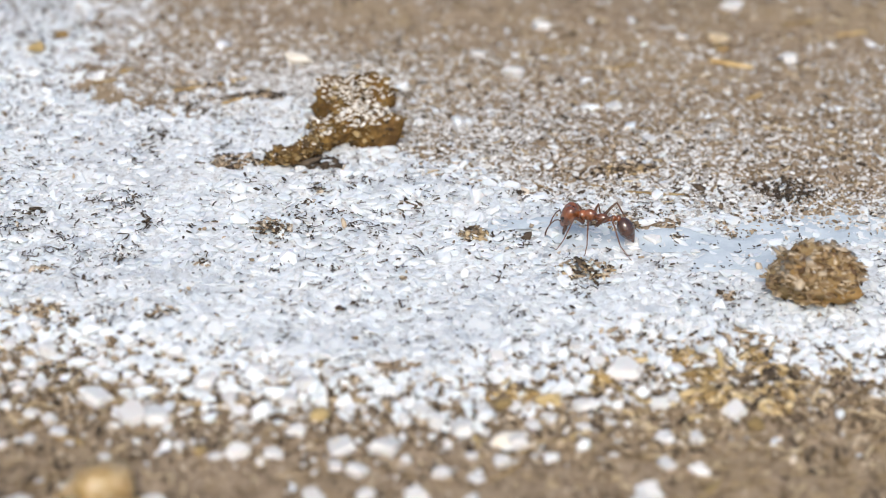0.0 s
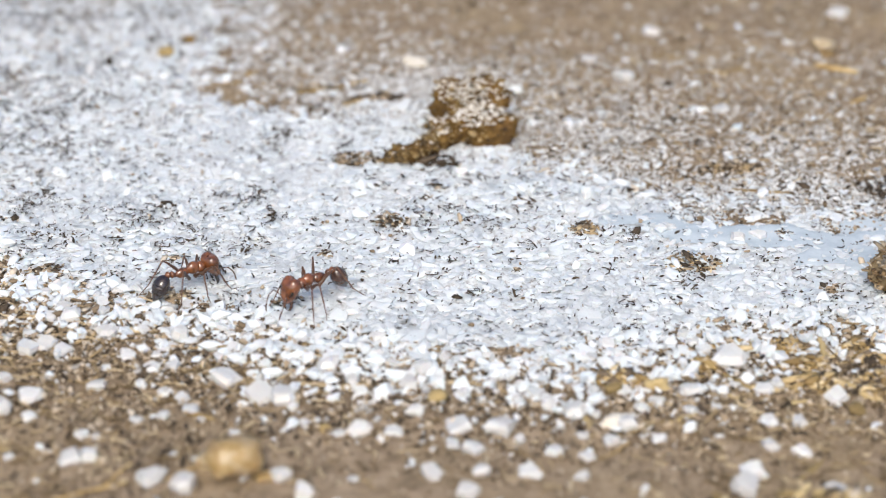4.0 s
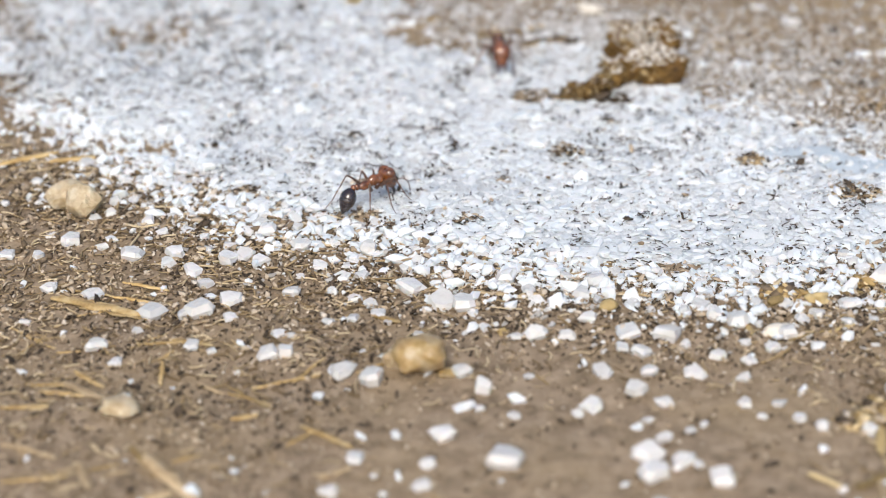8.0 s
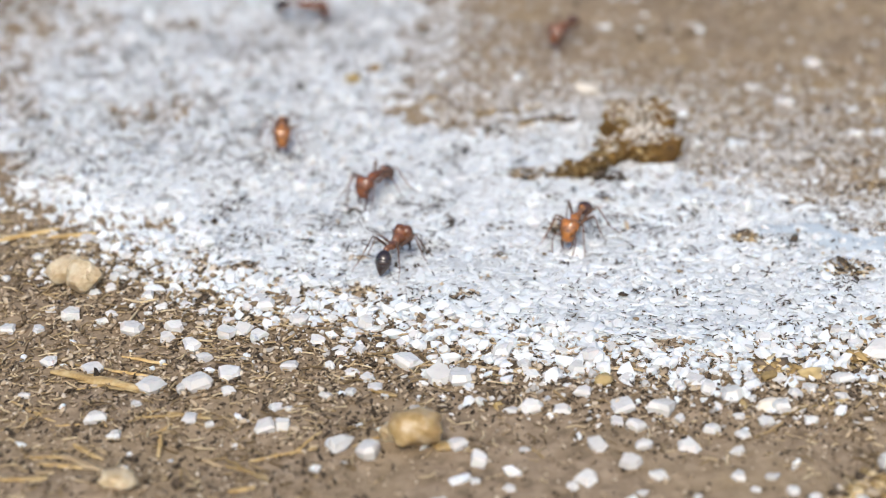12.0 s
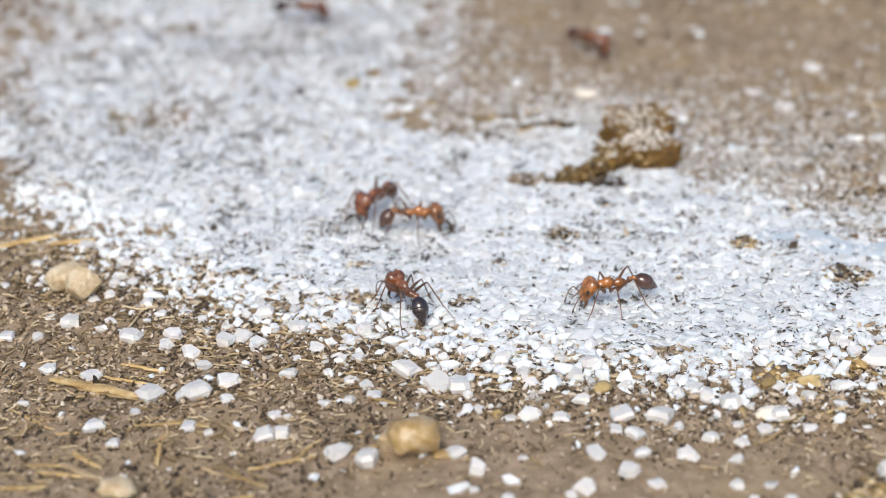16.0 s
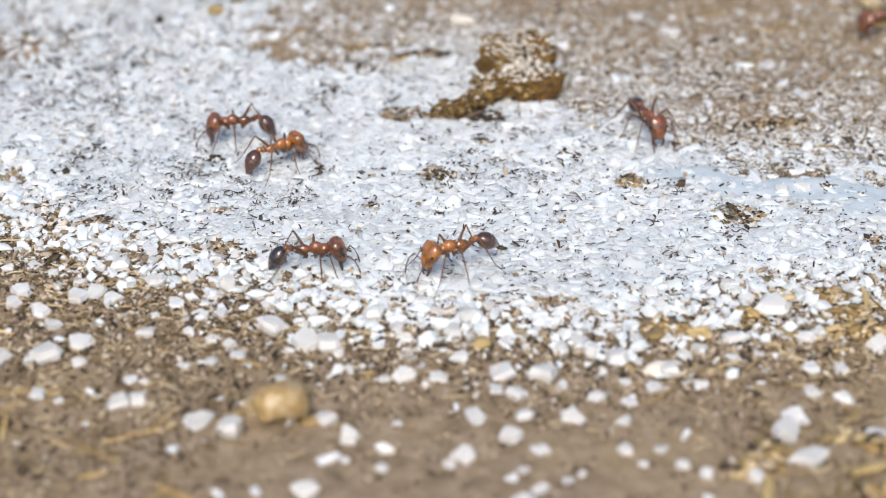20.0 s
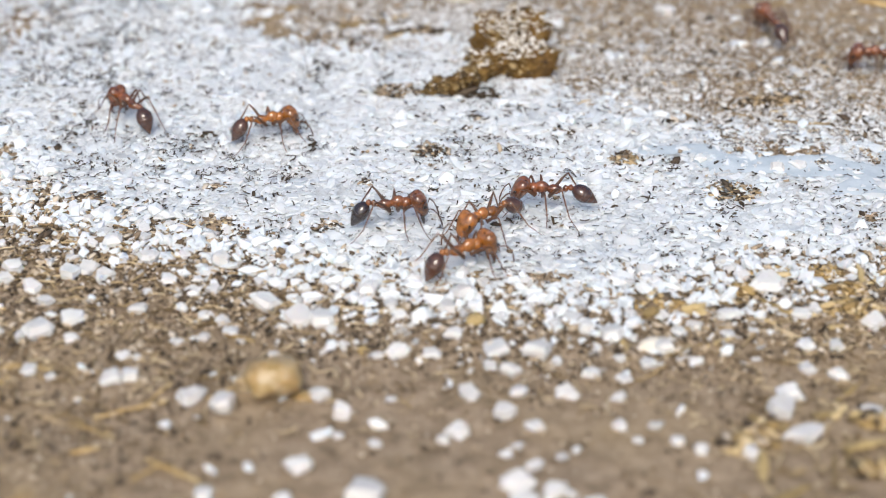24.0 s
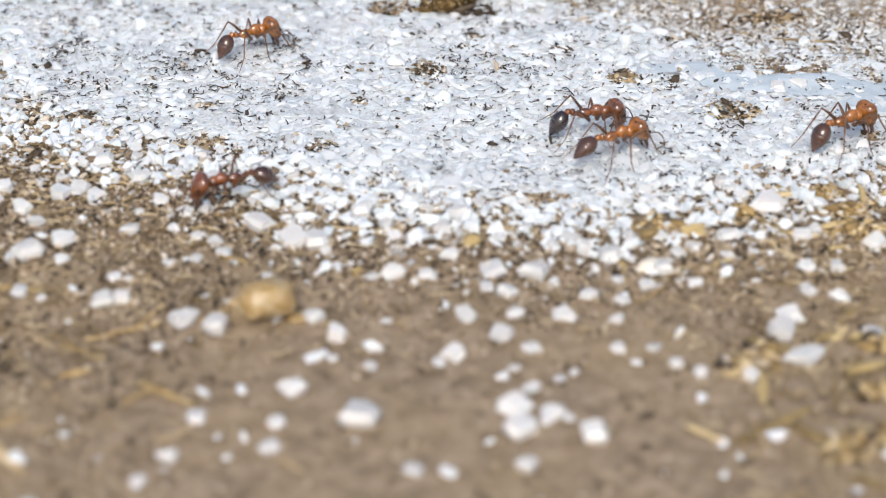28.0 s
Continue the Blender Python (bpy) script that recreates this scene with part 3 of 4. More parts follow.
def crystal(i, x, y, size, aspect=0.75, high=0.7, turn=0.0, label="milky white broken crystal lying on brown soil"):
    ob = thing("white_crystal", label, "crystal", at_mm(x, y, top1(x, y) - 0.05, 9 * math.sin(i * 2.4), 9 * math.cos(i * 1.7), turn), "white crystals strewn on the soil", me=CRYSTALS[i % 24])
    ob.scale = (size * 1.08, size * aspect * 1.05, size * high * 1.05)
    return ob


# places and widths of the larger crystals, bed by bed
BED_A = [(-28.2, -4.3, 0.81), (-26.5, -4.5, 0.69), (-25.7, -10.8, 0.71), (-25.2, -7.6, 0.84), (-25.1, -3.0, 1.23), (-23.5, -3.3, 0.75), (-23.0, -8.1, 0.95), (-21.9, -13.0, 1.07), (-21.9, -4.0, 1.21), (-21.6, -0.8, 1.00), (-20.7, -14.3, 0.74), (-20.3, -11.4, 0.59), (-19.9, -9.8, 1.20), (-19.9, -5.0, 1.02), (-18.5, -5.7, 1.07), (-18.3, -10.0, 0.76), (-18.3, -26.2, 0.74), (-17.6, -9.6, 1.36), (-17.5, -12.8, 0.79), (-17.1, -4.2, 1.08), (-16.5, -13.1, 0.47), (-16.3, -8.5, 1.10), (-16.0, -10.2, 0.70), (-15.4, -1.5, 1.31), (-13.9, -13.3, 0.94), (-13.6, -11.5, 0.64), (-13.5, -7.5, 0.99), (-13.5, -2.9, 1.15), (-13.1, -13.3, 0.79), (-13.0, -11.6, 0.48)]
BED_B = [(-12.4, -4.8, 0.79), (-11.4, -10.4, 0.64), (-11.2, -5.9, 0.84), (-10.9, -25.8, 0.91), (-10.4, -8.0, 0.82), (-10.3, -14.9, 1.29), (-10.3, -9.9, 0.54), (-10.2, -3.1, 1.08), (-10.2, -5.7, 1.00), (-9.9, -24.3, 0.83), (-9.6, -8.3, 0.65), (-9.1, -21.7, 0.81), (-8.9, -15.3, 1.23), (-8.6, -10.3, 0.48), (-7.8, -6.7, 1.32), (-6.2, -8.1, 1.36), (-6.1, -23.6, 0.88), (-6.0, -22.1, 0.85), (-5.5, -19.8, 0.91), (-5.1, -8.5, 1.25), (-4.9, -14.6, 0.92), (-4.0, -17.6, 0.51), (-4.0, -16.1, 0.91), (-3.1, -5.8, 1.11), (-2.7, -21.9, 1.41), (-2.6, -11.4, 0.74), (-2.5, -18.2, 0.60), (-1.9, -14.8, 0.60), (-1.7, -11.3, 1.16), (-1.7, -8.1, 0.82)]
BED_C = [(-0.7, -25.1, 0.73), (0.3, -17.9, 0.70), (0.5, -7.6, 1.04), (0.7, -9.8, 0.96), (0.9, -17.2, 0.95), (1.1, -6.3, 1.05), (1.3, -14.4, 0.93), (2.3, -12.1, 0.74), (2.6, -10.8, 1.12), (2.8, -15.9, 0.96), (3.2, -12.5, 0.99), (3.2, -21.0, 1.62), (3.3, -18.1, 0.49), (3.4, -22.5, 1.12), (3.5, -24.7, 0.87), (3.5, -14.2, 0.88), (4.0, -19.6, 0.77), (4.1, -16.8, 0.81), (4.4, -11.1, 1.17), (4.6, -21.5, 1.14), (5.1, -18.9, 0.53), (5.3, -21.7, 0.57), (5.5, -14.3, 1.13), (5.7, -18.5, 0.49), (6.2, -22.8, 0.89), (6.6, -9.3, 0.92), (7.6, -16.9, 0.86), (7.7, -14.8, 0.67), (7.7, -9.8, 1.13), (8.0, -13.2, 0.63)]
BED_D = [(8.2, -17.9, 0.44), (9.0, -16.9, 0.71), (9.1, -12.1, 0.69), (9.8, -18.1, 0.54), (10.0, -10.8, 0.91), (10.7, -18.7, 0.73), (11.7, 30.8, 0.87), (12.8, -18.7, 0.88), (13.1, -8.1, 1.10), (13.6, 27.3, 1.31), (14.4, -15.6, 1.25), (14.9, -14.3, 1.07), (15.1, -17.5, 1.42), (15.1, -5.2, 1.58), (16.0, 34.9, 1.18), (16.0, -12.3, 0.89), (16.2, -10.4, 1.01), (17.2, -12.7, 0.94), (17.3, 6.6, 0.67), (17.5, -10.6, 0.81), (18.2, -15.6, 0.92), (18.4, 6.9, 0.90), (18.8, 23.2, 0.90), (19.5, -8.5, 1.14), (20.0, 18.5, 0.74), (24.3, 33.1, 0.83), (28.4, 38.1, 1.30), (30.2, 29.6, 0.96)]

BEDS = [BED_A, BED_B, BED_C, BED_D]
r = np.random.default_rng(52)
taken = []
for bed in BEDS:
    for x, y, w in bed:
        crystal(len(taken), x, y, w, r.uniform(0.8, 1.2), r.uniform(0.42, 0.72), r.uniform(-60, 60))
        taken.append((x, y, w))
# smaller ones between them
spread = np.array([t[:2] for t in taken])
tries = 0
while len(taken) < 300 and tries < 6000:
    tries += 1
    x, y = r.uniform(-31, 20), r.uniform(-17, 7)
    d = float(inside(np.array([x]), np.array([y]))[0])
    if not -9.5 < d < 0.6 or r.uniform() > math.exp((d - 0.3) / 3.4) or np.hypot(*(spread - (x, y)).T).min() < 0.75:
        continue
    w = r.uniform(0.42, 0.85)
    crystal(len(taken), x, y, w, r.uniform(0.75, 1.2), r.uniform(0.4, 0.7), r.uniform(0, 180))
    taken.append((x, y, w))
    spread = np.vstack([spread, (x, y)])
mx, my, r = scatter(46000, 53, x0=-34, x1=40, y0=-28, y1=14, weight=lambda x, y: 0.58 * smooth(inside(x, y), -6.5, 0.4) ** 1.3 * smooth(inside(x, y), 1.6, -0.8) * (1 - smooth(y, 4, 7) * smooth(x, -8, 0)) * (0.4 + 0.6 * smooth(y, -18, -6)) + 0.005)
thing("small_white_crystals", "small white crystals thinning out over the soil", "granules", kind="stuff",
      me=cloud("small_white_crystals", mx, my, top(mx, my), np.minimum(r.lognormal(-0.78, 0.40, len(mx)), 0.95), M_GRAIN, 54, flat=(0.4, 0.85), tilt=20, boxy=0.75, soft=False))
bx, by, r = scatter(420, 55, x0=-6, x1=42, y0=14, y1=50, weight=lambda x, y: np.full(x.shape, 0.13))
thing("far_white_crystals", "scattered white crystals on the soil behind", "granules", kind="stuff",
      me=cloud("far_white_crystals", bx, by, top(bx, by), r.uniform(0.4, 1.0, len(bx)), M_GRAIN, 56, boxy=0.6))


# ---- clods, stones and pebbles ----
def clod(name, label, category, x, y, lobes, mat, dust=0, crumbs=0, seed=1, dust_mat=None, crumb_mat=None, grit=-1.2, long=(0.9, 1.9), shelf=1.0, broken=0.3):
    """An earth clod of one or more lobes, with grains stuck to it. lobes: (dx, dy, dz, length, depth, height, turn)."""
    e = thing(name, label, category, at_mm(x, y, top1(x, y) - 0.08))
    r = np.random.default_rng(seed)
    for k, (lx, ly, lz, a, b, c, turn, *bare_face) in enumerate(lobes):
        me = set_smooth(lump(seed + k * 7, (a, b, c), broken, ICO4, 0.17 if shelf == 1 else 0.26, cuts=1), True)
        if shelf > 1:                                      # a flat top over steep sides
            for v in me.vertices:
                v.co.z = c * MM * (1 - (1 - min(1, v.co.z / (c * MM))) ** shelf)
            me.update()
        part("lobe", me, mat, e, m=at_mm(lx, ly, lz, 0, 0, turn))
        for amount, pm, nm, lift, up in ((dust, dust_mat or M_DUST, "white_dust", 0.0, 0.55), (crumbs, crumb_mat or M_SAND, "grit", 0.0, -0.2)):
            if not amount:
                continue
            co = np.array([v.co[:] for v in me.vertices]) / MM
            nr = np.array([v.normal[:] for v in me.vertices])
            ok = np.nonzero(nr[:, 2] > (bare_face[0] if bare_face and nm == "white_dust" else up))[0]
            pick = r.choice(ok, amount)
            q = co[pick] + r.normal(0, 0.06, (len(pick), 3)) * (1, 1, 0.4)
            part(nm, cloud(nm, q[:, 0], q[:, 1], q[:, 2] - 0.08, np.minimum(r.lognormal(-2.25 if nm == "white_dust" else grit, 0.4, len(q)), 0.55), pm, seed + 90 + k, long=(0.8, 1.6) if nm == "white_dust" else long), pm, e,
                 m=at_mm(lx, ly, lz, 0, 0, turn))["kind"] = "stuff"
    return e


clod("earth_clod", "brown earth clod dusted with white grains, undercut at its foot", "earth clod", 3.75, 17.9,
     [(0.35, 0.0, -0.7, 5.0, 2.3, 2.45, 24, 0.82), (0.35, 1.8, -0.9, 4.6, 3.4, 3.95, 8, 0.45), (-1.3, -0.5, -0.5, 1.9, 1.7, 2.0, 15, 0.85), (0.9, 1.1, -0.5, 3.2, 2.0, 2.5, 22, 0.5)],
     M_CLOD, dust=3600, crumbs=300, seed=61, crumb_mat=M_CLODGRIT, grit=-1.5, shelf=1.35, broken=0.45)
clod("earth_clod", "low dark brown earth clod beside a hollow", "earth clod", 0.65, 15.5,
     [(0.0, 0.0, 0.0, 2.7, 1.4, 1.1, 12), (0.9, 0.4, 0.1, 1.5, 1.1, 1.25, 0), (-0.9, -0.1, 0.0, 1.1, 0.9, 0.7, 0)], M_CLOD, dust=70, crumbs=260, seed=71, crumb_mat=M_CLODGRIT, grit=-1.5)
clod("gravel_clod", "round brown clod of cemented grit and straw", "earth clod", 25.2, 1.1,
     [(0.0, 0.0, 0.0, 4.4, 3.4, 2.75, 5), (-0.8, -0.5, 0.3, 2.6, 2.2, 2.2, 30), (0.8, 0.2, 0.4, 2.6, 2.2, 2.3, -20)], M_STONE, dust=30, crumbs=520, seed=81, crumb_mat=M_GRIT, grit=-1.4, long=(0.9, 3.2))


def pebble(name, label, x, y, dims, mat, turn=0, seed=1, rough=0.12, cuts=1, crisp=False):
    me = set_smooth(lump(seed, dims, rough, ICO3, 0.06 if crisp else 0.14, cuts=cuts, deep=0.52 if crisp else 0.72), not crisp)
    return thing(name, label, "pebble", at_mm(x, y, top1(x, y) - 0.12, 0, 0, turn), me=me, mat=mat)


pebble("amber_pebble", "rounded translucent amber pebble on brown soil", -6.9, -14.3, (2.5, 2.1, 1.85), M_AMBER, 10, 137, 0.16, 2)
pebble("tan_pebble", "small tan pebble beside the amber one", -8.0, -14.0, (1.2, 1.2, 1.0), M_CREAM, 0, 102, 0.2)
pebble("tan_flake", "flat tan flake beside the amber pebble", -5.5, -14.7, (1.3, 0.9, 0.45), M_AMBER, -15, 103, 0.25)
pebble("cream_pebble", "angular cream pebble in the soil", -26.5, 1.6, (2.2, 1.7, 1.5), M_CREAM, 20, 204, 0.4, 9, True)
pebble("cream_pebble", "angular cream pebble with a pinkish face", -25.2, 0.2, (2.0, 1.6, 1.8), M_CREAM, -10, 215, 0.4, 9, True)
pebble("amber_pebble", "small amber pebble half sunk in soil", -19.6, -18.7, (1.9, 1.4, 0.9), M_CREAM, 0, 106, 0.2)
pebble("orange_pebble", "small orange pebble among the crystals", -3.2, -11.0, (0.6, 0.5, 0.4), M_YELLOW, 0, 107, 0.2)
pebble("tan_pebble", "tan pebble with a dull face", 11.6, -7.6, (1.3, 0.9, 0.8), M_YELLOW, 0, 108, 0.3)
pebble("tan_pebble", "small ochre pebble on the soil", 1.7, -8.6, (1.1, 0.8, 0.6), M_YELLOW, 20, 109, 0.3)
pebble("grey_pebble", "dull grey pebble half sunk in soil", 9.5, -10.6, (1.5, 1.0, 0.5), M_CHIP, 15, 110, 0.25)
pebble("ochre_pebble", "small ochre pebble on the soil", 9.6, -8.0, (0.9, 0.7, 0.6), M_YELLOW, 15, 111, 0.3)
pebble("ochre_pebble", "small ochre crumb on the grey powder", -14.1, 30.8, (1.1, 0.9, 0.7), M_YELLOW, 15, 113, 0.3)
pebble("brown_pebble", "small brown crumb on the grey powder", -12.9, 33.0, (0.9, 0.8, 0.6), M_STONE, 40, 114, 0.3)
pebble("tan_pebble", "tan pebble on the soil behind the powder", 26.5, 32.9, (1.4, 1.0, 0.7), M_CREAM, 10, 115, 0.3)
pebble("brown_pebble", "flat brown crumb on the soil behind the powder", 26.4, 31.7, (1.3, 0.7, 0.4), M_STONE, 0, 116, 0.3)
pebble("yellow_pebble", "yellow pebble at the edge of the chaff", 20.2, -9.6, (0.9, 0.7, 0.6), M_YELLOW, 30, 117, 0.3)
pebble("red_seed_husk", "tiny dark red seed husk beside a crystal", 13.2, -7.7, (0.5, 0.35, 0.3), M_HUSK, 20, 118, 0.2)
pebble("pale_chip", "pale chip lying on the soil", 1.1, 29.3, (2.0, 1.3, 0.7), M_CHIP, -35, 112, 0.25)


# ---- little heaps of litter in the powder ----
def heap(name, label, x, y, a, b, n, mats, seed, size=-1.7, high=0.35):
    e = thing(name, label, "litter", at_mm(x, y, top1(x, y)))
    r = np.random.default_rng(seed)
    for k, (mt, share) in enumerate(mats):
        m = max(3, int(n * 2.6 * share))
        rad, ang = np.sqrt(r.uniform(0, 1, m)), r.uniform(0, 6.28, m)
        px, py = rad * np.cos(ang) * a / 2, rad * np.sin(ang) * b / 2
        pz = high * (1 - rad ** 2) * r.uniform(0.2, 1.0, m)
        part("loose_litter", cloud("loose_litter", px, py, pz, r.lognormal(size, 0.4, m), mt, seed + k + 1, long=(0.9, 2.4)), mt, e)["kind"] = "stuff"
    return e


BROWNS = [(M_SAND, 0.6), (M_DARK, 0.25), (M_GRAIN, 0.25)]
YELLOWS = [(M_SAND, 0.4), (M_FIBRE, 0.4), (M_DARK, 0.2), (M_GRAIN, 0.25)]
heap("litter_heap", "little heap of brown litter on white powder", -0.3, 8.0, 2.2, 1.4, 60, BROWNS, 201, high=0.6)
heap("litter_heap", "yellowish litter with a dark crumb on white powder", 9.6, 7.4, 1.7, 1.2, 45, YELLOWS, 202, high=0.5)
heap("litter_heap", "yellowish litter with a dark crumb on white powder", 11.3, 7.2, 2.2, 1.2, 45, [(M_GRAIN, 0.6), (M_DARK, 0.3)], 203)
heap("litter_heap", "spread brown litter in white powder", 14.6, 3.9, 3.0, 2.2, 90, YELLOWS, 204, high=0.5)
heap("litter_heap", "dark litter in white powder", -5.3, 0.1, 1.6, 1.1, 40, [(M_DARK, 0.25), (M_SAND, 0.45), (M_GRAIN, 0.4)], 205, high=0.35)
heap("litter_heap", "brown litter heap near a clod", -2.2, 15.6, 2.6, 1.6, 80, BROWNS, 206, high=0.5)
heap("litter_heap", "long brown streak of litter", 18.4, 15.1, 3.6, 1.4, 90, [(M_SAND, 0.7), (M_FIBRE, 0.4), (M_DARK, 0.2)], 207, high=0.4)
heap("litter_heap", "grey dark soil patch behind the powder", 26.8, 12.9, 4.6, 3.2, 190, [(M_DARK, 0.9), (M_GRAIN, 0.2)], 208, size=-1.9, high=0.3)
heap("litter_heap", "brown litter with a reddish seed husk", -17.1, 3.2, 1.5, 1.0, 40, BROWNS, 209, high=0.4)
heap("litter_heap", "straw and brown litter on the powder's edge", -10.8, 0.5, 2.2, 1.0, 55, YELLOWS, 210, high=0.35)
# no hollow is modelled here: dark crumbs paint the shade under the clod
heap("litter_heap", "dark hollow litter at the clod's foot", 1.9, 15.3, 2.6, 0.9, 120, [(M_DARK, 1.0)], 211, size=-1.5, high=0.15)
heap("litter_heap", "reddish litter on the powder", 6.5, 10.6, 1.0, 0.7, 22, BROWNS, 212, high=0.25)
heap("litter_heap", "brown litter scattered on powder", 21.0, 1.3, 1.0, 0.8, 26, BROWNS, 213, high=0.3)
heap("litter_heap", "brown streak of litter on grey powder", -4.0, 26.0, 4.6, 1.0, 90, BROWNS, 215, high=0.35)
heap("litter_heap", "dark streak of litter on grey powder", -0.8, 23.8, 4.2, 1.0, 90, [(M_DARK, 0.8), (M_SAND, 0.3)], 216, high=0.3)
for k, (x, y, a) in enumerate([(-11.2, 4.2, 0.9), (2.2, 12.3, 1.0), (-17.2, 29.5, 0.9), (12.4, 12.4, 0.8), (19.6, 7.3, 0.8), (-3.6, 4.6, 0.7), (5.9, 3.1, 0.7), (-20.0, 8.6, 1.0), (-12.0, 10.3, 0.8), (1.6, 11.0, 0.7)]):
    heap("dark_crumb", "small dark crumb of humus on white powder", x, y, a, a * 0.55, 9, [(M_DARK, 0.55), (M_SAND, 0.45), (M_GRAIN, 0.4)], 230 + 3 * k, size=-1.8, high=0.2)


# ---- straws ----
def straw(x0, y0, x1, y1, w, label, mat=None, z=0.12, flatness=0.55, seed=1, name="straw", ragged=0.1):
    """A split, slightly bent straw from one end to the other."""
    r = np.random.default_rng(seed)
    L = math.hypot(x1 - x0, y1 - y0)
    pts, rad = [], []
    for i in range(9):
        u = i / 8 - 0.5
        pts.append((u * L, 0.05 * L * (u * u * 4 - 0.5) * r.uniform(-1, 1) + r.normal(0, 0.01), 0))
        rad.append(w / 2 * (1 - 0.45 * abs(u * 2) ** 3) * r.uniform(1 - ragged, 1 + ragged))
    v, f = tube(pts, rad, 7)
    v[:, 2] *= flatness
    v[:, 2] -= v[:, 2].min()
    cx, cy = (x0 + x1) / 2, (y0 + y1) / 2
    return thing(name, label, "straw", at_mm(cx, cy, max(top1(cx, cy), top1(x0, y0), top1(x1, y1)) + z - 0.1, 0, 0, math.degrees(math.atan2(y1 - y0, x1 - x0))),
                 "straws on the soil", me=set_smooth(mesh_np("straw", v, f)), mat=mat or M_STRAW)


LITTER = [(-24.9, -8.6, -20.1, -10.2, 0.58), (-24.6, -8.3, -21.6, -9.2, 0.26), (-23.4, -9.4, -19.9, -10.5, 0.22), (-22.2, -8.2, -19.6, -8.9, 0.24), (-24.4, -7.6, -21.9, -8.2, 0.2), (-23.7, -10.3, -21.3, -9.5, 0.16), (-21.8, -6.9, -19.4, -7.6, 0.24), (-24.9, -18.7, -22.8, -18.5, 0.3),
          (-9.4, -9.7, -8.0, -10.4, 0.34), (-31.2, 6.0, -28.2, 7.6, 0.5), (-28.4, 6.4, -26.0, 7.0, 0.5), (-15.2, -16.4, -13.0, -18.2, 0.22),
          (-18.6, -21.5, -17.2, -23.2, 0.45), (-22.4, -15.2, -20.8, -16.5, 0.28), (17.8, 12.1, 20.8, 11.7, 0.22), (25.4, 29.7, 27.8, 28.6, 0.45)]
for k, row in enumerate(LITTER):
    straw(*row, "dry golden straw piece lying on the soil", seed=301 + k)
r = np.random.default_rng(320)
for k in range(14):
    x, y, a, L = r.uniform(-27, -9), r.uniform(-25, -12), r.normal(0.0, 0.8), r.uniform(1.0, 3.2)
    if -9.5 < x and y > -17:
        continue
    straw(x, y, x + L * math.cos(a), y + L * math.sin(a), r.uniform(0.10, 0.30), "dry pale straw piece lying on the soil", seed=360 + k)
for k in range(11):
    x, y, a, L = r.uniform(9, 20), r.uniform(-26, -16), r.normal(0.3, 0.9), r.uniform(0.8, 2.2)
    if x < 12 and y > -21:
        continue
    straw(x, y, x + L * math.cos(a), y + L * math.sin(a), r.uniform(0.2, 0.5), "ochre yellow chaff piece lying on the soil", M_YELLOW, seed=400 + k, name="chaff")
for k in range(9):
    x, y, a, L = r.uniform(11, 23), r.uniform(-8.5, -3.5), r.normal(0.25, 0.6), r.uniform(0.7, 2.0)
    if y > -8 + (x - 11) * 0.45 + 2.0:
        continue
    straw(x, y, x + L * math.cos(a), y + L * math.sin(a), r.uniform(0.14, 0.36), "ochre yellow chaff piece lying on the soil", M_YELLOW, seed=440 + k, name="chaff")
LITTER_RIGHT = [(14.7, -6.5, 15.9, -7.9, 0.33), (15.8, -7.8, 17, -8.1, 0.33), (17.1, -7.7, 17.9, -6.9, 0.23), (18.8, -5.5, 20.7, -4.6, 0.26), (18.1, -6.9, 19.2, -6.5, 0.33), (11.8, -10.7, 13.1, -9.9, 0.22), (17.1, -9.2, 18.2, -8.9, 0.25), (15.6, -16.2, 16.9, -15.8, 0.38), (17, -16.4, 18.5, -16.8, 0.37), (16.8, -14.9, 17.9, -13.6, 0.29), (13.2, -17.1, 14.5, -16.9, 0.37), (16.6, -18.7, 18.2, -18.1, 0.41), (8, -9.5, 8.3, -11.1, 0.3), (9.2, -11.8, 11.6, -10.4, 0.15), (11.6, -23.4, 13.2, -22.2, 0.4), (13.8, -22.4, 15.6, -23.8, 0.45)]
LITTER_NEAR = [(-22.7, -16.3, -20.4, -17.7, 0.5), (-24.1, -21.4, -21.6, -22.4, 0.29), (-21.4, -23.4, -20.6, -22.8, 0.38), (-20.6, -22.6, -19.8, -24.5, 0.47), (-18, -22.1, -15.1, -25.6, 0.61), (-17.5, -25.4, -16.3, -24.8, 0.51), (-16.7, -15.8, -15.4, -16.6, 0.3), (-15.2, -16.9, -13.1, -17.8, 0.22), (-14.7, -19.1, -13.6, -18.7, 0.27), (-14.2, -16.4, -11.2, -15.1, 0.2), (-11.6, -19.5, -9.2, -21.1, 0.26), (-12.1, -21, -11, -19.8, 0.17), (-16.7, -22.5, -15.6, -21.9, 0.19), (-10.5, -23.3, -9.2, -22.4, 0.37), (-5.7, -24.4, -4.7, -25.4, 0.41), (-23.7, -13.3, -26.3, -11.3, 0.18), (-25.3, -13.9, -24.4, -12, 0.18)]
LITTER_BACK = [(-10.5, 26.2, -9.2, 26.7, 0.26), (-9.2, 27.7, -8.4, 28.2, 0.39), (-6, 25.1, -3.9, 25.9, 0.32), (-3.9, 25.8, -1.8, 26.9, 0.26), (-3.2, 22.8, -1.7, 23.9, 0.22), (-1.8, 23.8, -0.5, 24.8, 0.25), (33.9, 33.5, 36, 34.1, 0.28), (19.8, 28.6, 21, 28.9, 0.27), (26.4, 23.9, 27.6, 24.9, 0.29), (15.6, 31.3, 17.6, 30.9, 0.24), (18.3, 28.6, 19.8, 28.2, 0.23), (30.9, 35, 33.4, 35.6, 0.28)]
r = np.random.default_rng(480)
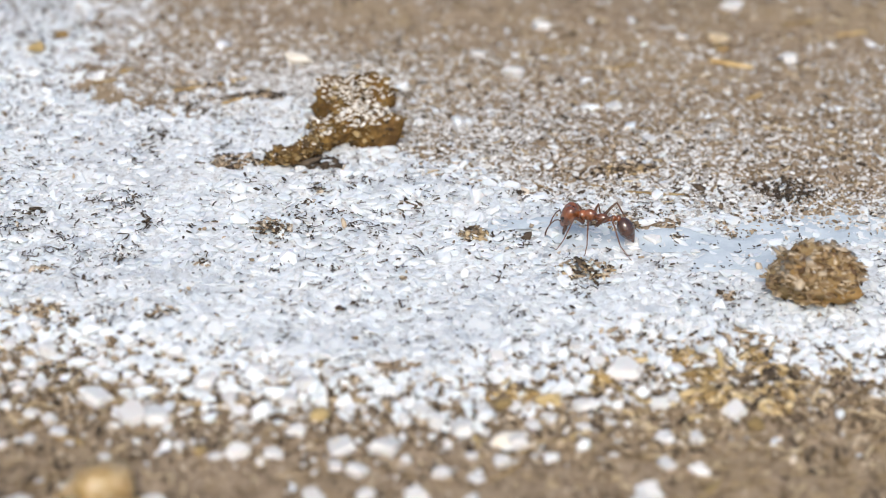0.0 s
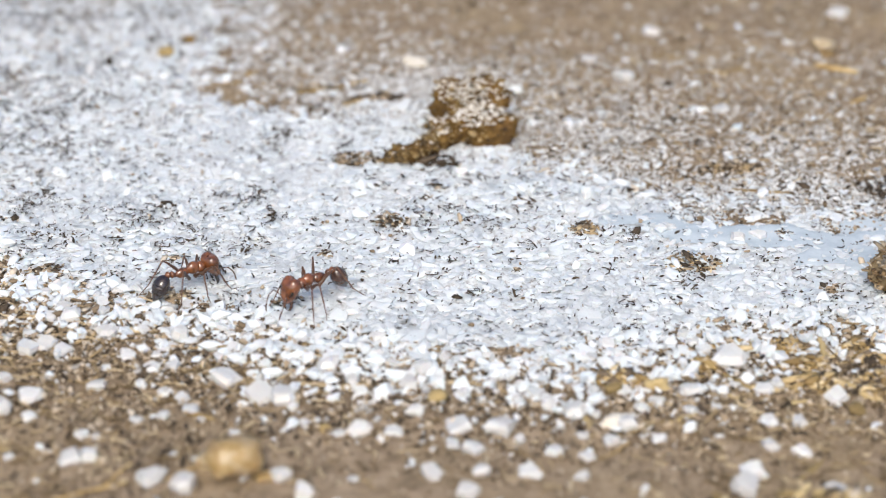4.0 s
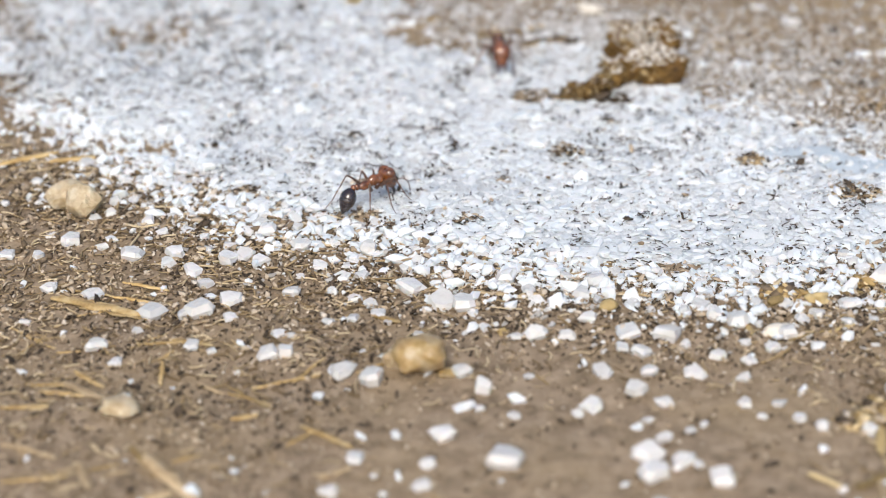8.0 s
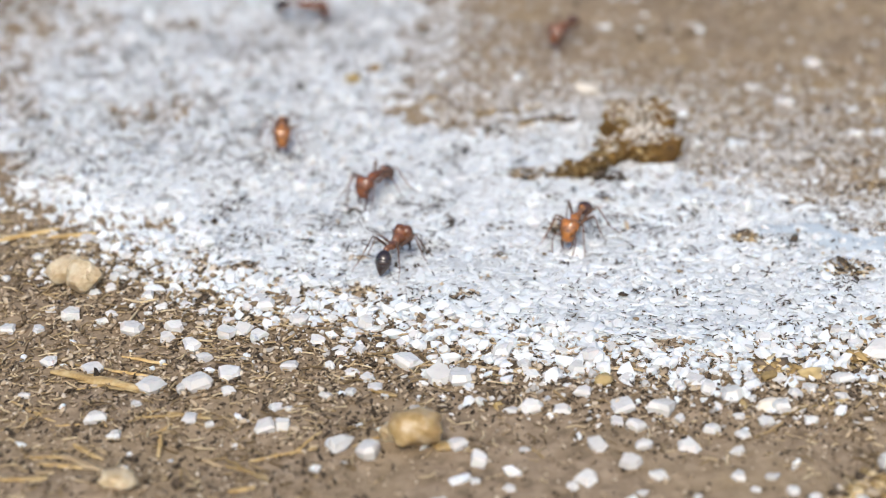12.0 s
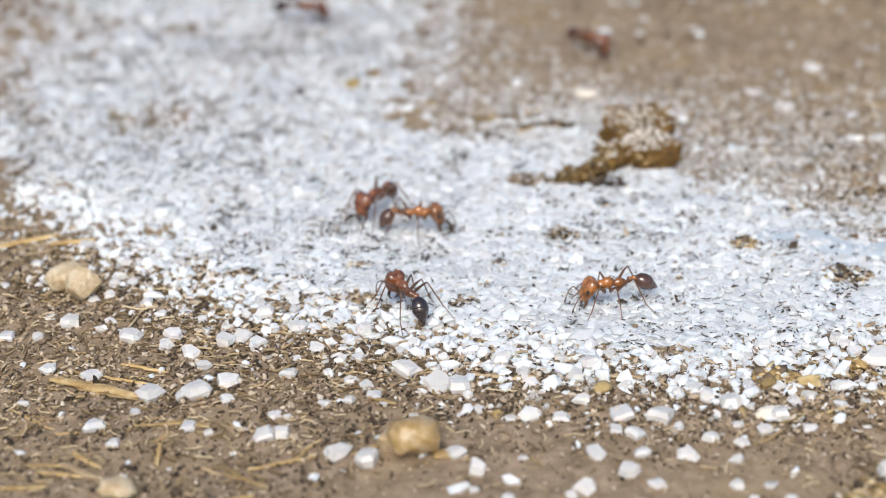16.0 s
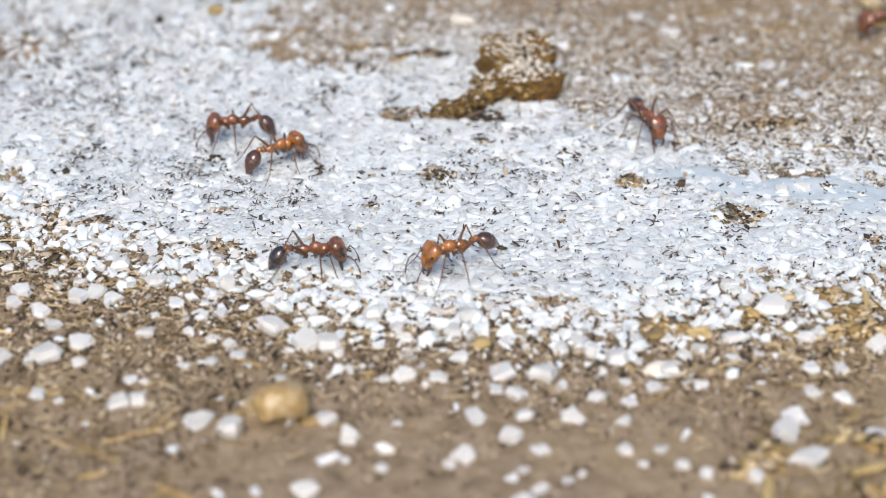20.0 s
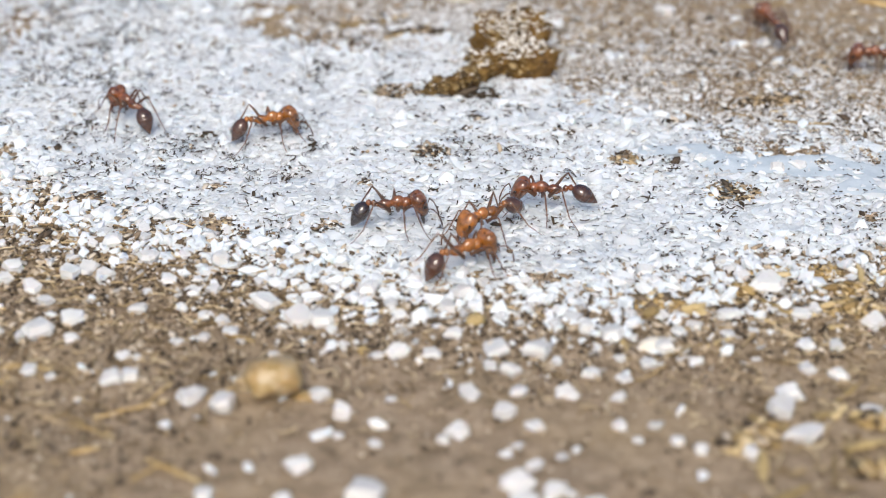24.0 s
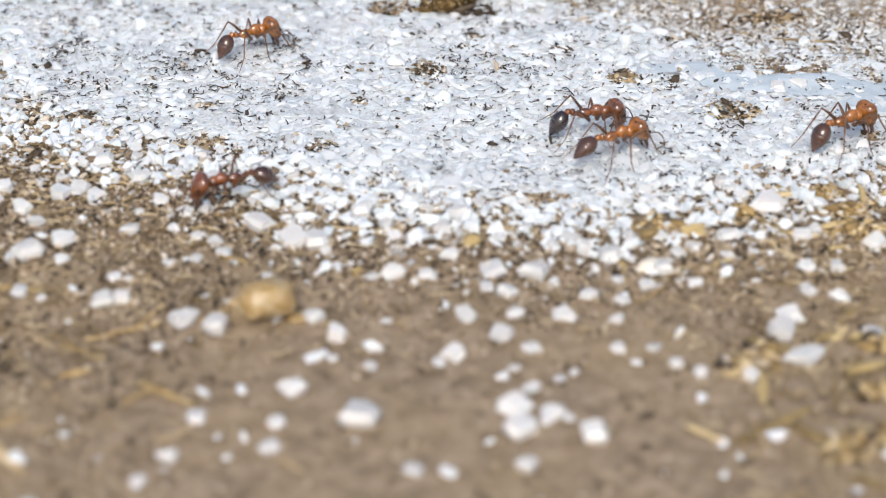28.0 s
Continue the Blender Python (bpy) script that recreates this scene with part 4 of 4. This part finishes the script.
for k in range(20):
    x, y = (r.uniform(10, 22), r.uniform(-8.2, -4.0)) if k < 12 else (r.uniform(11, 19), r.uniform(-24, -16))
    if k < 12 and y > -8 + (x - 11) * 0.45 + 2.0:
        continue
    w = r.uniform(1.2, 2.8)
    heap("ochre_litter", "crumbly heap of ochre chaff on the soil", x, y, w, w * 0.6, 55, [(M_OCHRE, 0.8), (M_DARK, 0.2), (M_SAND, 0.25)], 500 + 4 * k, size=-1.45, high=0.4)
for k, row in enumerate(LITTER_RIGHT):
    straw(*row, "ochre yellow chaff piece lying on the soil", M_YELLOW, seed=331 + k, name="chaff", ragged=0.35)
for k, row in enumerate(LITTER_NEAR):
    straw(*row, "dry tan leaf and straw scrap lying on the soil", M_CHAFF if row[4] > 0.28 else M_STRAW, seed=521 + k, flatness=0.3 if row[4] > 0.28 else 0.55, name="plant_scrap", ragged=0.35)
for k, row in enumerate(LITTER_BACK):
    straw(*row, "brown straw scrap lying behind the powder", M_STRAW, seed=551 + k, name="straw", ragged=0.3)


# ---- ants ----
LIFT = 0.30      # how high the ant carries its body


def build_ant(tone, droop):
    """An ant about 4.5 mm long facing +x, feet on z = 0: head with its eyes, jaws and feelers, thorax, waist, gaster, six legs."""
    T = TONES[tone]
    ant = thing("ant", "reddish-brown ant with a darker glossy abdomen", "ant", group="ants")
    up = LIFT
    # thorax
    v, f = joined(lathe(egg(0.42, 1.06, 0.285, 0.5), 0.98, 1.0, 16, lambda x: up + 0.99), lathe(egg(-0.05, 0.76, 0.30, 0.5), 0.86, 1.08, 16, lambda x: up + 1.06),
                  lathe(egg(-0.68, 0.16, 0.245, 0.5), 0.92, 1.05, 14, lambda x: up + 0.98))
    part("thorax", set_smooth(mesh_np("thorax", v, f)), T["body"], ant)
    v, f = joined(lathe(egg(-0.80, -0.50, 0.085, 0.5, 6), 1, 1, 8, lambda x: up + 0.95), lathe(egg(-0.97, -0.66, 0.14, 0.5, 8), 1.1, 1.35, 10, lambda x: up + 1.06),
                  lathe(egg(-1.22, -0.90, 0.15, 0.5, 8), 1.15, 1.1, 10, lambda x: up + 1.12))
    part("waist", set_smooth(mesh_np("waist", v, f)), T["body"], ant)
    # gaster: four overlapping plates
    tilt = radians(58 if droop else 32)
    c, s = math.cos(tilt), math.sin(tilt)
    gaster = None
    for name, u0, u1 in (("gaster", 0.0, 0.42), ("plate", 0.39, 0.64), ("plate", 0.61, 0.82), ("plate", 0.79, 1.0)):
        rows = []
        for i in range(9):
            u = u0 + (u1 - u0) * i / 8
            rad = 0.46 * math.sin(math.pi * min(1, (u * 0.98 + 0.02) ** 0.80)) ** 0.78 * (1 - 0.5 * max(0, u - 0.5) ** 1.1)
            rad *= 0.955 + 0.045 * min(1, (u - u0) / (u1 - u0) * 3) if u0 else 1.0
            rows.append((-u * 1.46, max(0.006, rad if 0 < u < 1 else 0.006)))
        rows.append((rows[-1][0] + 0.01, rows[-1][1] * 0.93))
        v, f = lathe(rows, 0.98, 0.90, 20)
        v = np.stack([v[:, 0] * c - v[:, 2] * s, v[:, 1], v[:, 0] * s + v[:, 2] * c], 1) + np.array([-1.15, 0, up + 1.14])
        ob = part(name, set_smooth(mesh_np(name, v, f)), T["gaster"], gaster or ant, "dark glossy abdomen" if not gaster else "")
        gaster = gaster or ob
    # head
    head = part("head", set_smooth(mesh_np("head", *head_shape(droop))), T["body"], ant)
    tip = head_tip(droop)
    for sgn in (-1, 1):
        ev, ef = ICO2
        part("eye", set_smooth(mesh_np("eye", ev * (0.10, 0.05, 0.085) + tip(0.02, sgn * 0.40, 0.16), ef)), M_EYE, head)
        jaw = [tip(0.42, sgn * 0.20, -0.10), tip(0.62, sgn * 0.25, -0.14), tip(0.80, sgn * 0.18, -0.18), tip(0.88, sgn * 0.04, -0.20)]
        part("mandible", set_smooth(mesh_np("mandible", *tube(jaw, [0.10, 0.085, 0.06, 0.015], 7))), T["gaster"], head)
        root = tip(0.34, sgn * 0.12, 0.16)
        feeler = [root] + [root + np.array((ax, sgn * ay, az)) for ax, ay, az in ((0.12, 0.22, 0.17), (0.22, 0.44, 0.24), (0.44, 0.50, 0.02), (0.58, 0.48, -0.28), (0.66, 0.44, -0.54), (0.68, 0.40, -0.74))]
        part("antenna", set_smooth(mesh_np("antenna", *tube(feeler, [0.035, 0.030, 0.036, 0.027, 0.03, 0.042, 0.02], 6))), T["leg"], head)
    # legs, each hung at its hip
    for k, (hx, knee, ankle, foot) in enumerate([(0.62, (0.50, 0.62, 0.42), (0.95, 0.90, -0.62), (1.25, 1.08, -1.04)),
                                                 (0.28, (0.02, 0.85, 0.45), (-0.05, 1.25, -0.62), (0.0, 1.50, -1.04)),
                                                 (-0.10, (-0.70, 0.62, 0.78), (-1.30, 1.08, -0.50), (-1.85, 1.30, -1.04))]):
        for sgn in (-1, 1):
            hip = (hx, sgn * 0.2, up + 0.76)
            kn, an, fo = ((p[0], p[1] * sgn, p[2]) for p in (knee, ankle, foot))
            femur = [(0, 0, 0.05), (0.02, sgn * 0.10, -0.03), tuple(a * 0.35 + b for a, b in zip(kn, (0, 0, 0.02))), tuple(a * 0.7 + b for a, b in zip(kn, (0, 0, 0.05))), kn]
            leg = part("leg", set_smooth(mesh_np("leg", *tube(femur, [0.09, 0.095, 0.085, 0.062, 0.036], 7))), T["leg"], ant, m=at_mm(*hip))
            shin = [kn, tuple(a * 0.6 + b * 0.4 for a, b in zip(kn, an)), an, tuple(a * 0.4 + b * 0.6 for a, b in zip(an, fo)), fo,
                    (fo[0] + 0.10 * (1 if k == 0 else -1 if k == 2 else 0.3), fo[1] * 1.06, fo[2])]
            part("shin", set_smooth(mesh_np("shin", *tube(shin, [0.036, 0.040, 0.028, 0.02, 0.017, 0.010], 6))), T["foot"], leg)
    return ant


def head_tip(droop):
    a = radians(68 if droop else 60)
    c, s = math.cos(a), math.sin(a)
    base = np.array([1.42, 0, LIFT + 0.86])
    k = 1.16
    return lambda x, y, z: base + np.array([x * c + z * s, y, -x * s + z * c]) * k


def head_shape(droop):
    """Broad and rounded behind, narrowing to the jaws, notched at the back."""
    rows = [(-0.60, 0.06), (-0.58, 0.24), (-0.51, 0.39), (-0.36, 0.49), (-0.16, 0.515), (0.06, 0.475), (0.26, 0.40), (0.42, 0.315), (0.52, 0.22), (0.57, 0.08)]
    v, f = lathe(rows, 0.92, 0.68, 24)
    back = smooth(-v[:, 0], 0.15, 0.5) * np.exp(-(v[:, 1] / 0.16) ** 2)
    v[:, 0] += 0.10 * back
    t = head_tip(droop)
    return np.array([t(*p) for p in v]), f


PROTO = {}


def ant(tone, droop, size=1.0):
    key = (tone, droop)
    if key not in PROTO:
        PROTO[key] = build_ant(tone, droop)
        ob = PROTO[key]
    else:
        ob = copy_thing(PROTO[key], Matrix())
    ob.scale = (size, size, size)
    return ob


def turn_near(a, b):
    """Angle a, turned by whole turns to lie near b."""
    return a + 360 * round((b - a) / 360)


def go(ob, rows, seed=0):
    """Keys an ant along rows of seconds, x, y (mm) and heading (degrees), and steps its legs as it goes."""
    rows = [tuple(q) for q in rows]
    if rows[0][0] > 0:
        rows.insert(0, (0.0, *rows[0][1:]))
    if rows[-1][0] < 28:
        rows.append((28.0, *rows[-1][1:]))
    full = [rows[0]]
    for t, x, y, h in rows[1:]:
        t0, x0, y0, h0 = full[-1]
        h = turn_near(h, h0)
        n = int(abs(h - h0) // 80) + 1
        for k in range(1, n + 1):
            u = k / n
            full.append((t0 + (t - t0) * u, x0 + (x - x0) * u, y0 + (y - y0) * u, h0 + (h - h0) * u))
    r = np.random.default_rng(seed)
    walk(ob, [(t, at_mm(x, y, top1(x, y) + 0.08, 0, 0, h)) for t, x, y, h in full])
    T, X, Y = (np.array([q[i] for q in full]) for i in range(3))
    phase, grid = 0.0, []
    ts = np.arange(0, 28.01, 0.1)
    xs, ys = np.interp(ts, T, X), np.interp(ts, T, Y)
    hs = np.interp(ts, T, np.array([q[3] for q in full]))
    for k, t in enumerate(ts):
        d = math.hypot(xs[k] - xs[k - 1], ys[k] - ys[k - 1]) + abs(hs[k] - hs[k - 1]) * 0.012 if k else 0.0
        phase += min(d / 2.6, 0.3) * 2 * math.pi
        grid.append((float(t), phase, min(1.0, d / 0.25)))
    keep = [g for k, g in enumerate(grid) if k in (0, len(grid) - 1) or g[2] > 0.08 or grid[k - 1][2] > 0.08 or grid[min(k + 1, len(grid) - 1)][2] > 0.08]
    legs = [c for c in ob.children if c.name.split(".")[0] == "leg"]
    for k, leg in enumerate(legs):
        base = leg.location.copy()
        side = -1 if k % 2 == 0 else 1
        off = math.pi * ((k // 2 + k % 2) % 2)
        rest = r.uniform(-9, 9)
        walk(leg, [(t, Matrix.Translation(base) @ pose(0, 0, 0, side * 9 * max(0, math.sin(p + off)) * (0.3 + 0.7 * w), 0, rest + side * -17 * math.cos(p + off) * (0.25 + 0.75 * w)))
                   for t, p, w in keep])


# every ant of the clip, in the order in which they come
CREW = [ant(*kind) for kind in [("red", True, 1.00), ("dark", True, 1.00), ("red", True, 1.00), ("orange", True, 0.97), ("orange", False, 1.00), ("red", False, 1.00), ("orange", True, 1.05), ("orange", False, 1.00), ("dark", False, 1.00), ("red", False, 1.00), ("red", False, 1.00), ("orange", False, 1.00)]]


def motions():
    # ant that crosses the powder and leaves
    go(CREW[0], [(0, 15.52, 6.83, 161), (0.2, 14.87, 7.96, 135), (0.4, 14.53, 8.15, 120), (0.6, 13.76, 10.54, 103), (0.8, 9.95, 11.54, 169), (1, 9.00, 10.69, 184), (1.2, 7.91, 10.64, 213), (1.4, 6.51, 7.84, 240), (1.6, 5.46, 4.51, 233), (1.8, 4.61, 3.08, 241), (2, 4.47, 3.06, 230), (2.5, 3.58, 3.20, 227), (3, 3.14, 2.72, 211), (3.5, 1.42, 1.92, 213), (4, -4.01, -0.23, 218), (4.5, -5.30, -0.66, 207), (5.3, -11.50, -4.20, 203), (6.5, -25.02, -6.59, 206), (6.8, -24.74, -12.08, 251), (7.3, -40.00, -14.00, 251), (8.5, -62.00, -20.00, 251)], 1)
    # dark ant foraging along the edge
    go(CREW[1], [(0, -40.00, 4.00, -5), (1.5, -27.00, 2.00, 45), (2, -12.03, -0.90, 45), (2.2, -10.69, 0.88, 39), (2.5, -10.60, 1.11, 33), (3, -10.61, 0.91, 43), (3.5, -10.21, 0.89, 43), (4, -10.15, 0.97, 37), (4.5, -10.10, 1.57, 49), (6.5, -10.67, 2.14, 57), (7, -10.66, 1.90, 51), (8, -10.53, 1.62, 48), (9, -10.32, 2.15, 56), (10, -9.94, 2.67, 64), (10.5, -9.91, 2.98, 57), (11, -9.72, 3.35, 71), (11.5, -9.40, 5.07, 72), (13.5, -8.32, -3.75, 58), (13.7, -6.54, -3.55, 52), (14, -5.52, -1.86, 58), (14.5, -6.92, -2.10, 118), (15, -7.34, -1.50, 111), (15.5, -8.24, -0.71, 120), (16, -8.16, -1.12, 121), (16.5, -8.48, -1.14, 124), (17, -7.50, -1.33, 60), (17.5, -7.48, -1.74, 33), (18, -7.47, -1.73, 36), (18.5, -7.74, -1.84, 32), (19, -7.52, -1.77, 4), (19.5, -6.72, -1.17, -4), (20, -6.40, -1.80, 4), (20.5, -6.55, -1.29, 29), (21, -5.74, -1.26, 29), (21.5, -4.80, -1.18, 12), (23.5, -2.42, -0.39, 11), (24, -2.24, -0.11, 9), (24.4, -1.13, 0.17, 28), (24.7, -1.70, 0.54, 30), (25, -1.12, -0.27, 24), (25.5, 0.34, -1.02, 15), (26, 0.86, -1.21, 17), (26.5, 1.87, -0.73, 20), (27, 2.50, 0.16, 27), (27.4, 4.23, 0.53, -1), (28, 7.42, 0.94, 11)], 2)
    # ant of the pair at the back, facing left
    go(CREW[2], [(0, 2.00, 62.00, -100), (6.4, 1.00, 56.00, -100), (7, -7.83, 25.32, -83), (8, -4.38, 20.44, -84), (9, -3.56, 20.69, -30), (9.5, -3.76, 20.20, -42), (10, -3.37, 20.13, -81), (10.3, -4.59, 18.95, -117), (10.5, -6.26, 17.15, -143), (10.7, -7.82, 15.25, -140), (11, -9.51, 14.95, -134), (11.2, -12.01, 13.64, -128), (11.5, -11.98, 11.83, -92), (12.5, -9.50, 13.00, -150), (13.5, -8.74, 12.61, -198), (14, -9.35, 12.51, -184), (14.5, -9.87, 12.44, -174), (15, -11.19, 11.01, -140), (15.5, -11.01, 10.97, -114), (16, -10.74, 10.76, -117), (17, -10.96, 11.09, -119), (18, -10.98, 11.23, -128), (18.5, -10.96, 10.46, -122), (19, -11.13, 11.07, -126), (19.5, -10.70, 11.84, -152), (20, -10.90, 12.13, -168), (21, -10.90, 12.04, -161), (21.5, -10.76, 12.41, -183), (23.5, -15.21, 9.22, -178), (23.8, -15.97, 10.81, -213), (24, -16.26, 11.56, -232), (24.4, -15.47, 8.41, -162), (24.7, -14.08, 5.76, -85), (25, -13.48, 2.77, -102), (25.3, -14.61, 0.32, -131), (25.6, -17.13, -4.83, -122), (26, -17.73, -4.80, -145), (26.5, -17.63, -5.83, -118), (27, -17.77, -8.65, -134), (27.5, -19.13, -11.08, -126), (28, -28.00, -9.00, -126)], 3)
    # ant of the pair at the back, facing right
    go(CREW[3], [(0, 8.00, 66.00, -120), (10.2, 4.00, 60.00, -120), (10.5, -8.70, 32.94, -122), (10.7, -15.32, 30.87, -111), (11, -17.62, 22.65, -93), (11.5, -17.46, 22.62, -90), (12.5, -16.00, 14.50, -60), (13.5, -10.24, 10.41, 14), (14, -9.34, 9.42, -40), (14.5, -8.65, 8.77, -22), (15, -8.01, 8.42, -17), (15.5, -8.58, 8.80, -13), (16, -8.56, 8.52, 0), (17, -8.53, 8.63, 7), (18, -8.53, 8.63, 5), (18.5, -8.64, 9.11, 28), (19, -8.85, 9.41, 32), (20, -8.76, 9.28, 37), (21, -8.84, 9.29, 29), (21.5, -8.78, 9.11, 18), (23.5, -8.66, 9.60, 20), (24, -8.94, 9.79, 18), (25, -9.29, 10.09, 44), (25.5, -9.32, 10.33, 45), (26, -9.21, 9.81, 34), (26.5, -9.64, 9.47, 48), (27, -9.34, 9.76, 33), (27.5, -9.27, 9.16, 36), (28, -9.47, 10.16, 34)], 4)
    # orange ant that works beside the dark one
    go(CREW[4], [(0, 62.00, -6.00, 180), (14.3, 34.00, 0.00, 180), (15, 5.28, 0.83, 177), (15.5, 2.54, -0.14, 209), (16, 2.38, -0.10, 200), (17, 1.09, -0.93, 201), (18, 0.83, -1.75, 213), (18.5, 0.53, -2.00, 214), (19, 0.78, -2.17, 216), (19.5, 0.43, -1.61, 225), (20, 0.61, -2.00, 210), (20.5, 0.28, -1.93, 216), (21, 0.84, -1.65, 197), (21.5, 0.84, -1.84, 208), (23.5, 1.27, -1.83, 205), (24, 2.41, -0.88, 221), (24.4, 3.71, -1.51, 279), (24.7, 4.18, -1.89, 301), (25, 4.60, -2.36, 315), (25.5, 4.71, -2.01, 302), (26, 4.82, -2.38, 294), (26.5, 4.78, -2.36, 292), (27, 4.67, -2.14, 293), (27.4, 4.66, -1.03, 296), (27.7, 6.36, -1.09, 355), (28, 8.55, -1.11, 391)], 5)
    # ant that comes over the clod
    go(CREW[5], [(0, 70.00, 70.00, -150), (9.3, 34.00, 44.00, -170), (9.6, 18.42, 30.61, -175), (9.9, 11.33, 28.85, -161), (10, 8.44, 29.65, -166), (10.3, 0.64, 36.24, -182), (11, -0.04, 37.58, -117), (11.5, -0.26, 38.54, -115), (14, -1.02, 36.94, -94), (15, -1.61, 36.36, -93), (16, 1.27, 37.29, -49), (17, 4.50, 29.10, -55), (18, 0.30, 23.24, -131), (18.5, -0.81, 21.44, -126), (19, 1.37, 16.75, -80), (19.5, 6.32, 14.69, -39), (20, 10.91, 13.08, -73), (20.5, 12.26, 9.01, -75), (21, 12.98, 8.66, -59), (21.5, 13.24, 8.80, -58), (23.5, 5.58, 0.67, -171), (24, 5.40, 1.54, -187), (24.4, 2.13, 1.73, -164), (24.7, -0.14, 2.58, -161), (25, -0.17, 1.74, -185), (25.5, -0.37, 2.03, -161), (26, -0.34, 1.31, -161), (26.5, -0.99, 1.11, -139), (27, -1.36, 0.77, -131), (27.4, -3.55, -3.36, -125), (27.7, -5.90, -4.71, -156), (28, -9.22, -4.90, -157)], 6)
    # orange ant that passes in front
    go(CREW[6], [(0, -62.00, -8.00, 0), (22, -34.00, -4.00, 0), (23.5, -3.66, -3.33, 25), (23.8, -2.40, -3.26, 36), (24, 1.15, -4.37, 34), (24.4, 8.23, -4.27, 16), (24.7, 14.70, -3.00, 19), (25, 15.40, -3.08, 31), (25.5, 16.35, -2.05, 33), (26, 16.93, -1.54, 47), (26.5, 15.89, -1.30, 51), (26.8, 16.84, -0.56, 38), (27, 18.05, -0.55, 30), (27.5, 18.75, -0.99, 30), (28, 19.49, 0.25, 35)], 7)
    # orange ant that runs left out of view
    go(CREW[7], [(0, 74.00, 60.00, -140), (9.4, 38.00, 48.00, -140), (9.7, 16.97, 30.24, -138), (10, 16.49, 23.10, -108), (10.3, 10.77, 16.85, -118), (10.5, 10.34, 15.37, -107), (10.7, 9.52, 15.71, -132), (10.9, 4.99, 12.85, -154), (11, 2.81, 10.97, -146), (11.2, 0.72, 12.04, -150), (11.5, 0.64, 11.85, -131), (12.2, 0.00, 3.00, -105), (12.7, -4.00, -6.30, -140), (13.1, -11.00, -7.80, -175), (13.5, -16.52, -7.97, -127), (13.7, -20.45, -12.42, -127), (14.2, -36.00, -22.00, -127), (15, -64.00, -30.00, -127)], 8)
    # far ant that stays at the back
    go(CREW[8], [(9, -18.44, 41.34, -15), (16, -18.66, 42.42, -15)], 9)
    # far ant that runs along the back
    go(CREW[9], [(0, 80.00, 64.00, 180), (23.6, 44.00, 34.00, 180), (24, 24.72, 18.72, 177), (24.4, 18.63, 18.97, 159), (24.7, 10.54, 22.01, 158), (25, 6.08, 24.00, 176), (25.3, -1.94, 23.91, 179), (25.6, -6.79, 20.53, 195), (26, -8.91, 20.66, 160), (26.5, -40.00, 34.00, 160), (28, -60.00, 60.00, 160)], 10)
    # far ant that turns away
    go(CREW[10], [(0, 72.00, 52.00, 200), (21.5, 25.68, 23.65, -148), (23.5, 22.67, 19.49, -193), (23.8, 20.95, 19.76, -194), (24, 19.25, 23.69, -256), (24.4, 18.00, 52.00, -256), (28, 20.00, 70.00, -256)], 11)
    # near ant that cuts the corner
    go(CREW[11], [(0, 58.00, -26.00, 200), (23.8, 30.00, -9.00, 215), (24.1, 17.70, -14.34, -139), (24.4, 11.75, -21.29, -130), (24.8, 5.00, -38.00, -130), (28, -20.00, -62.00, -130)], 12)


motions()
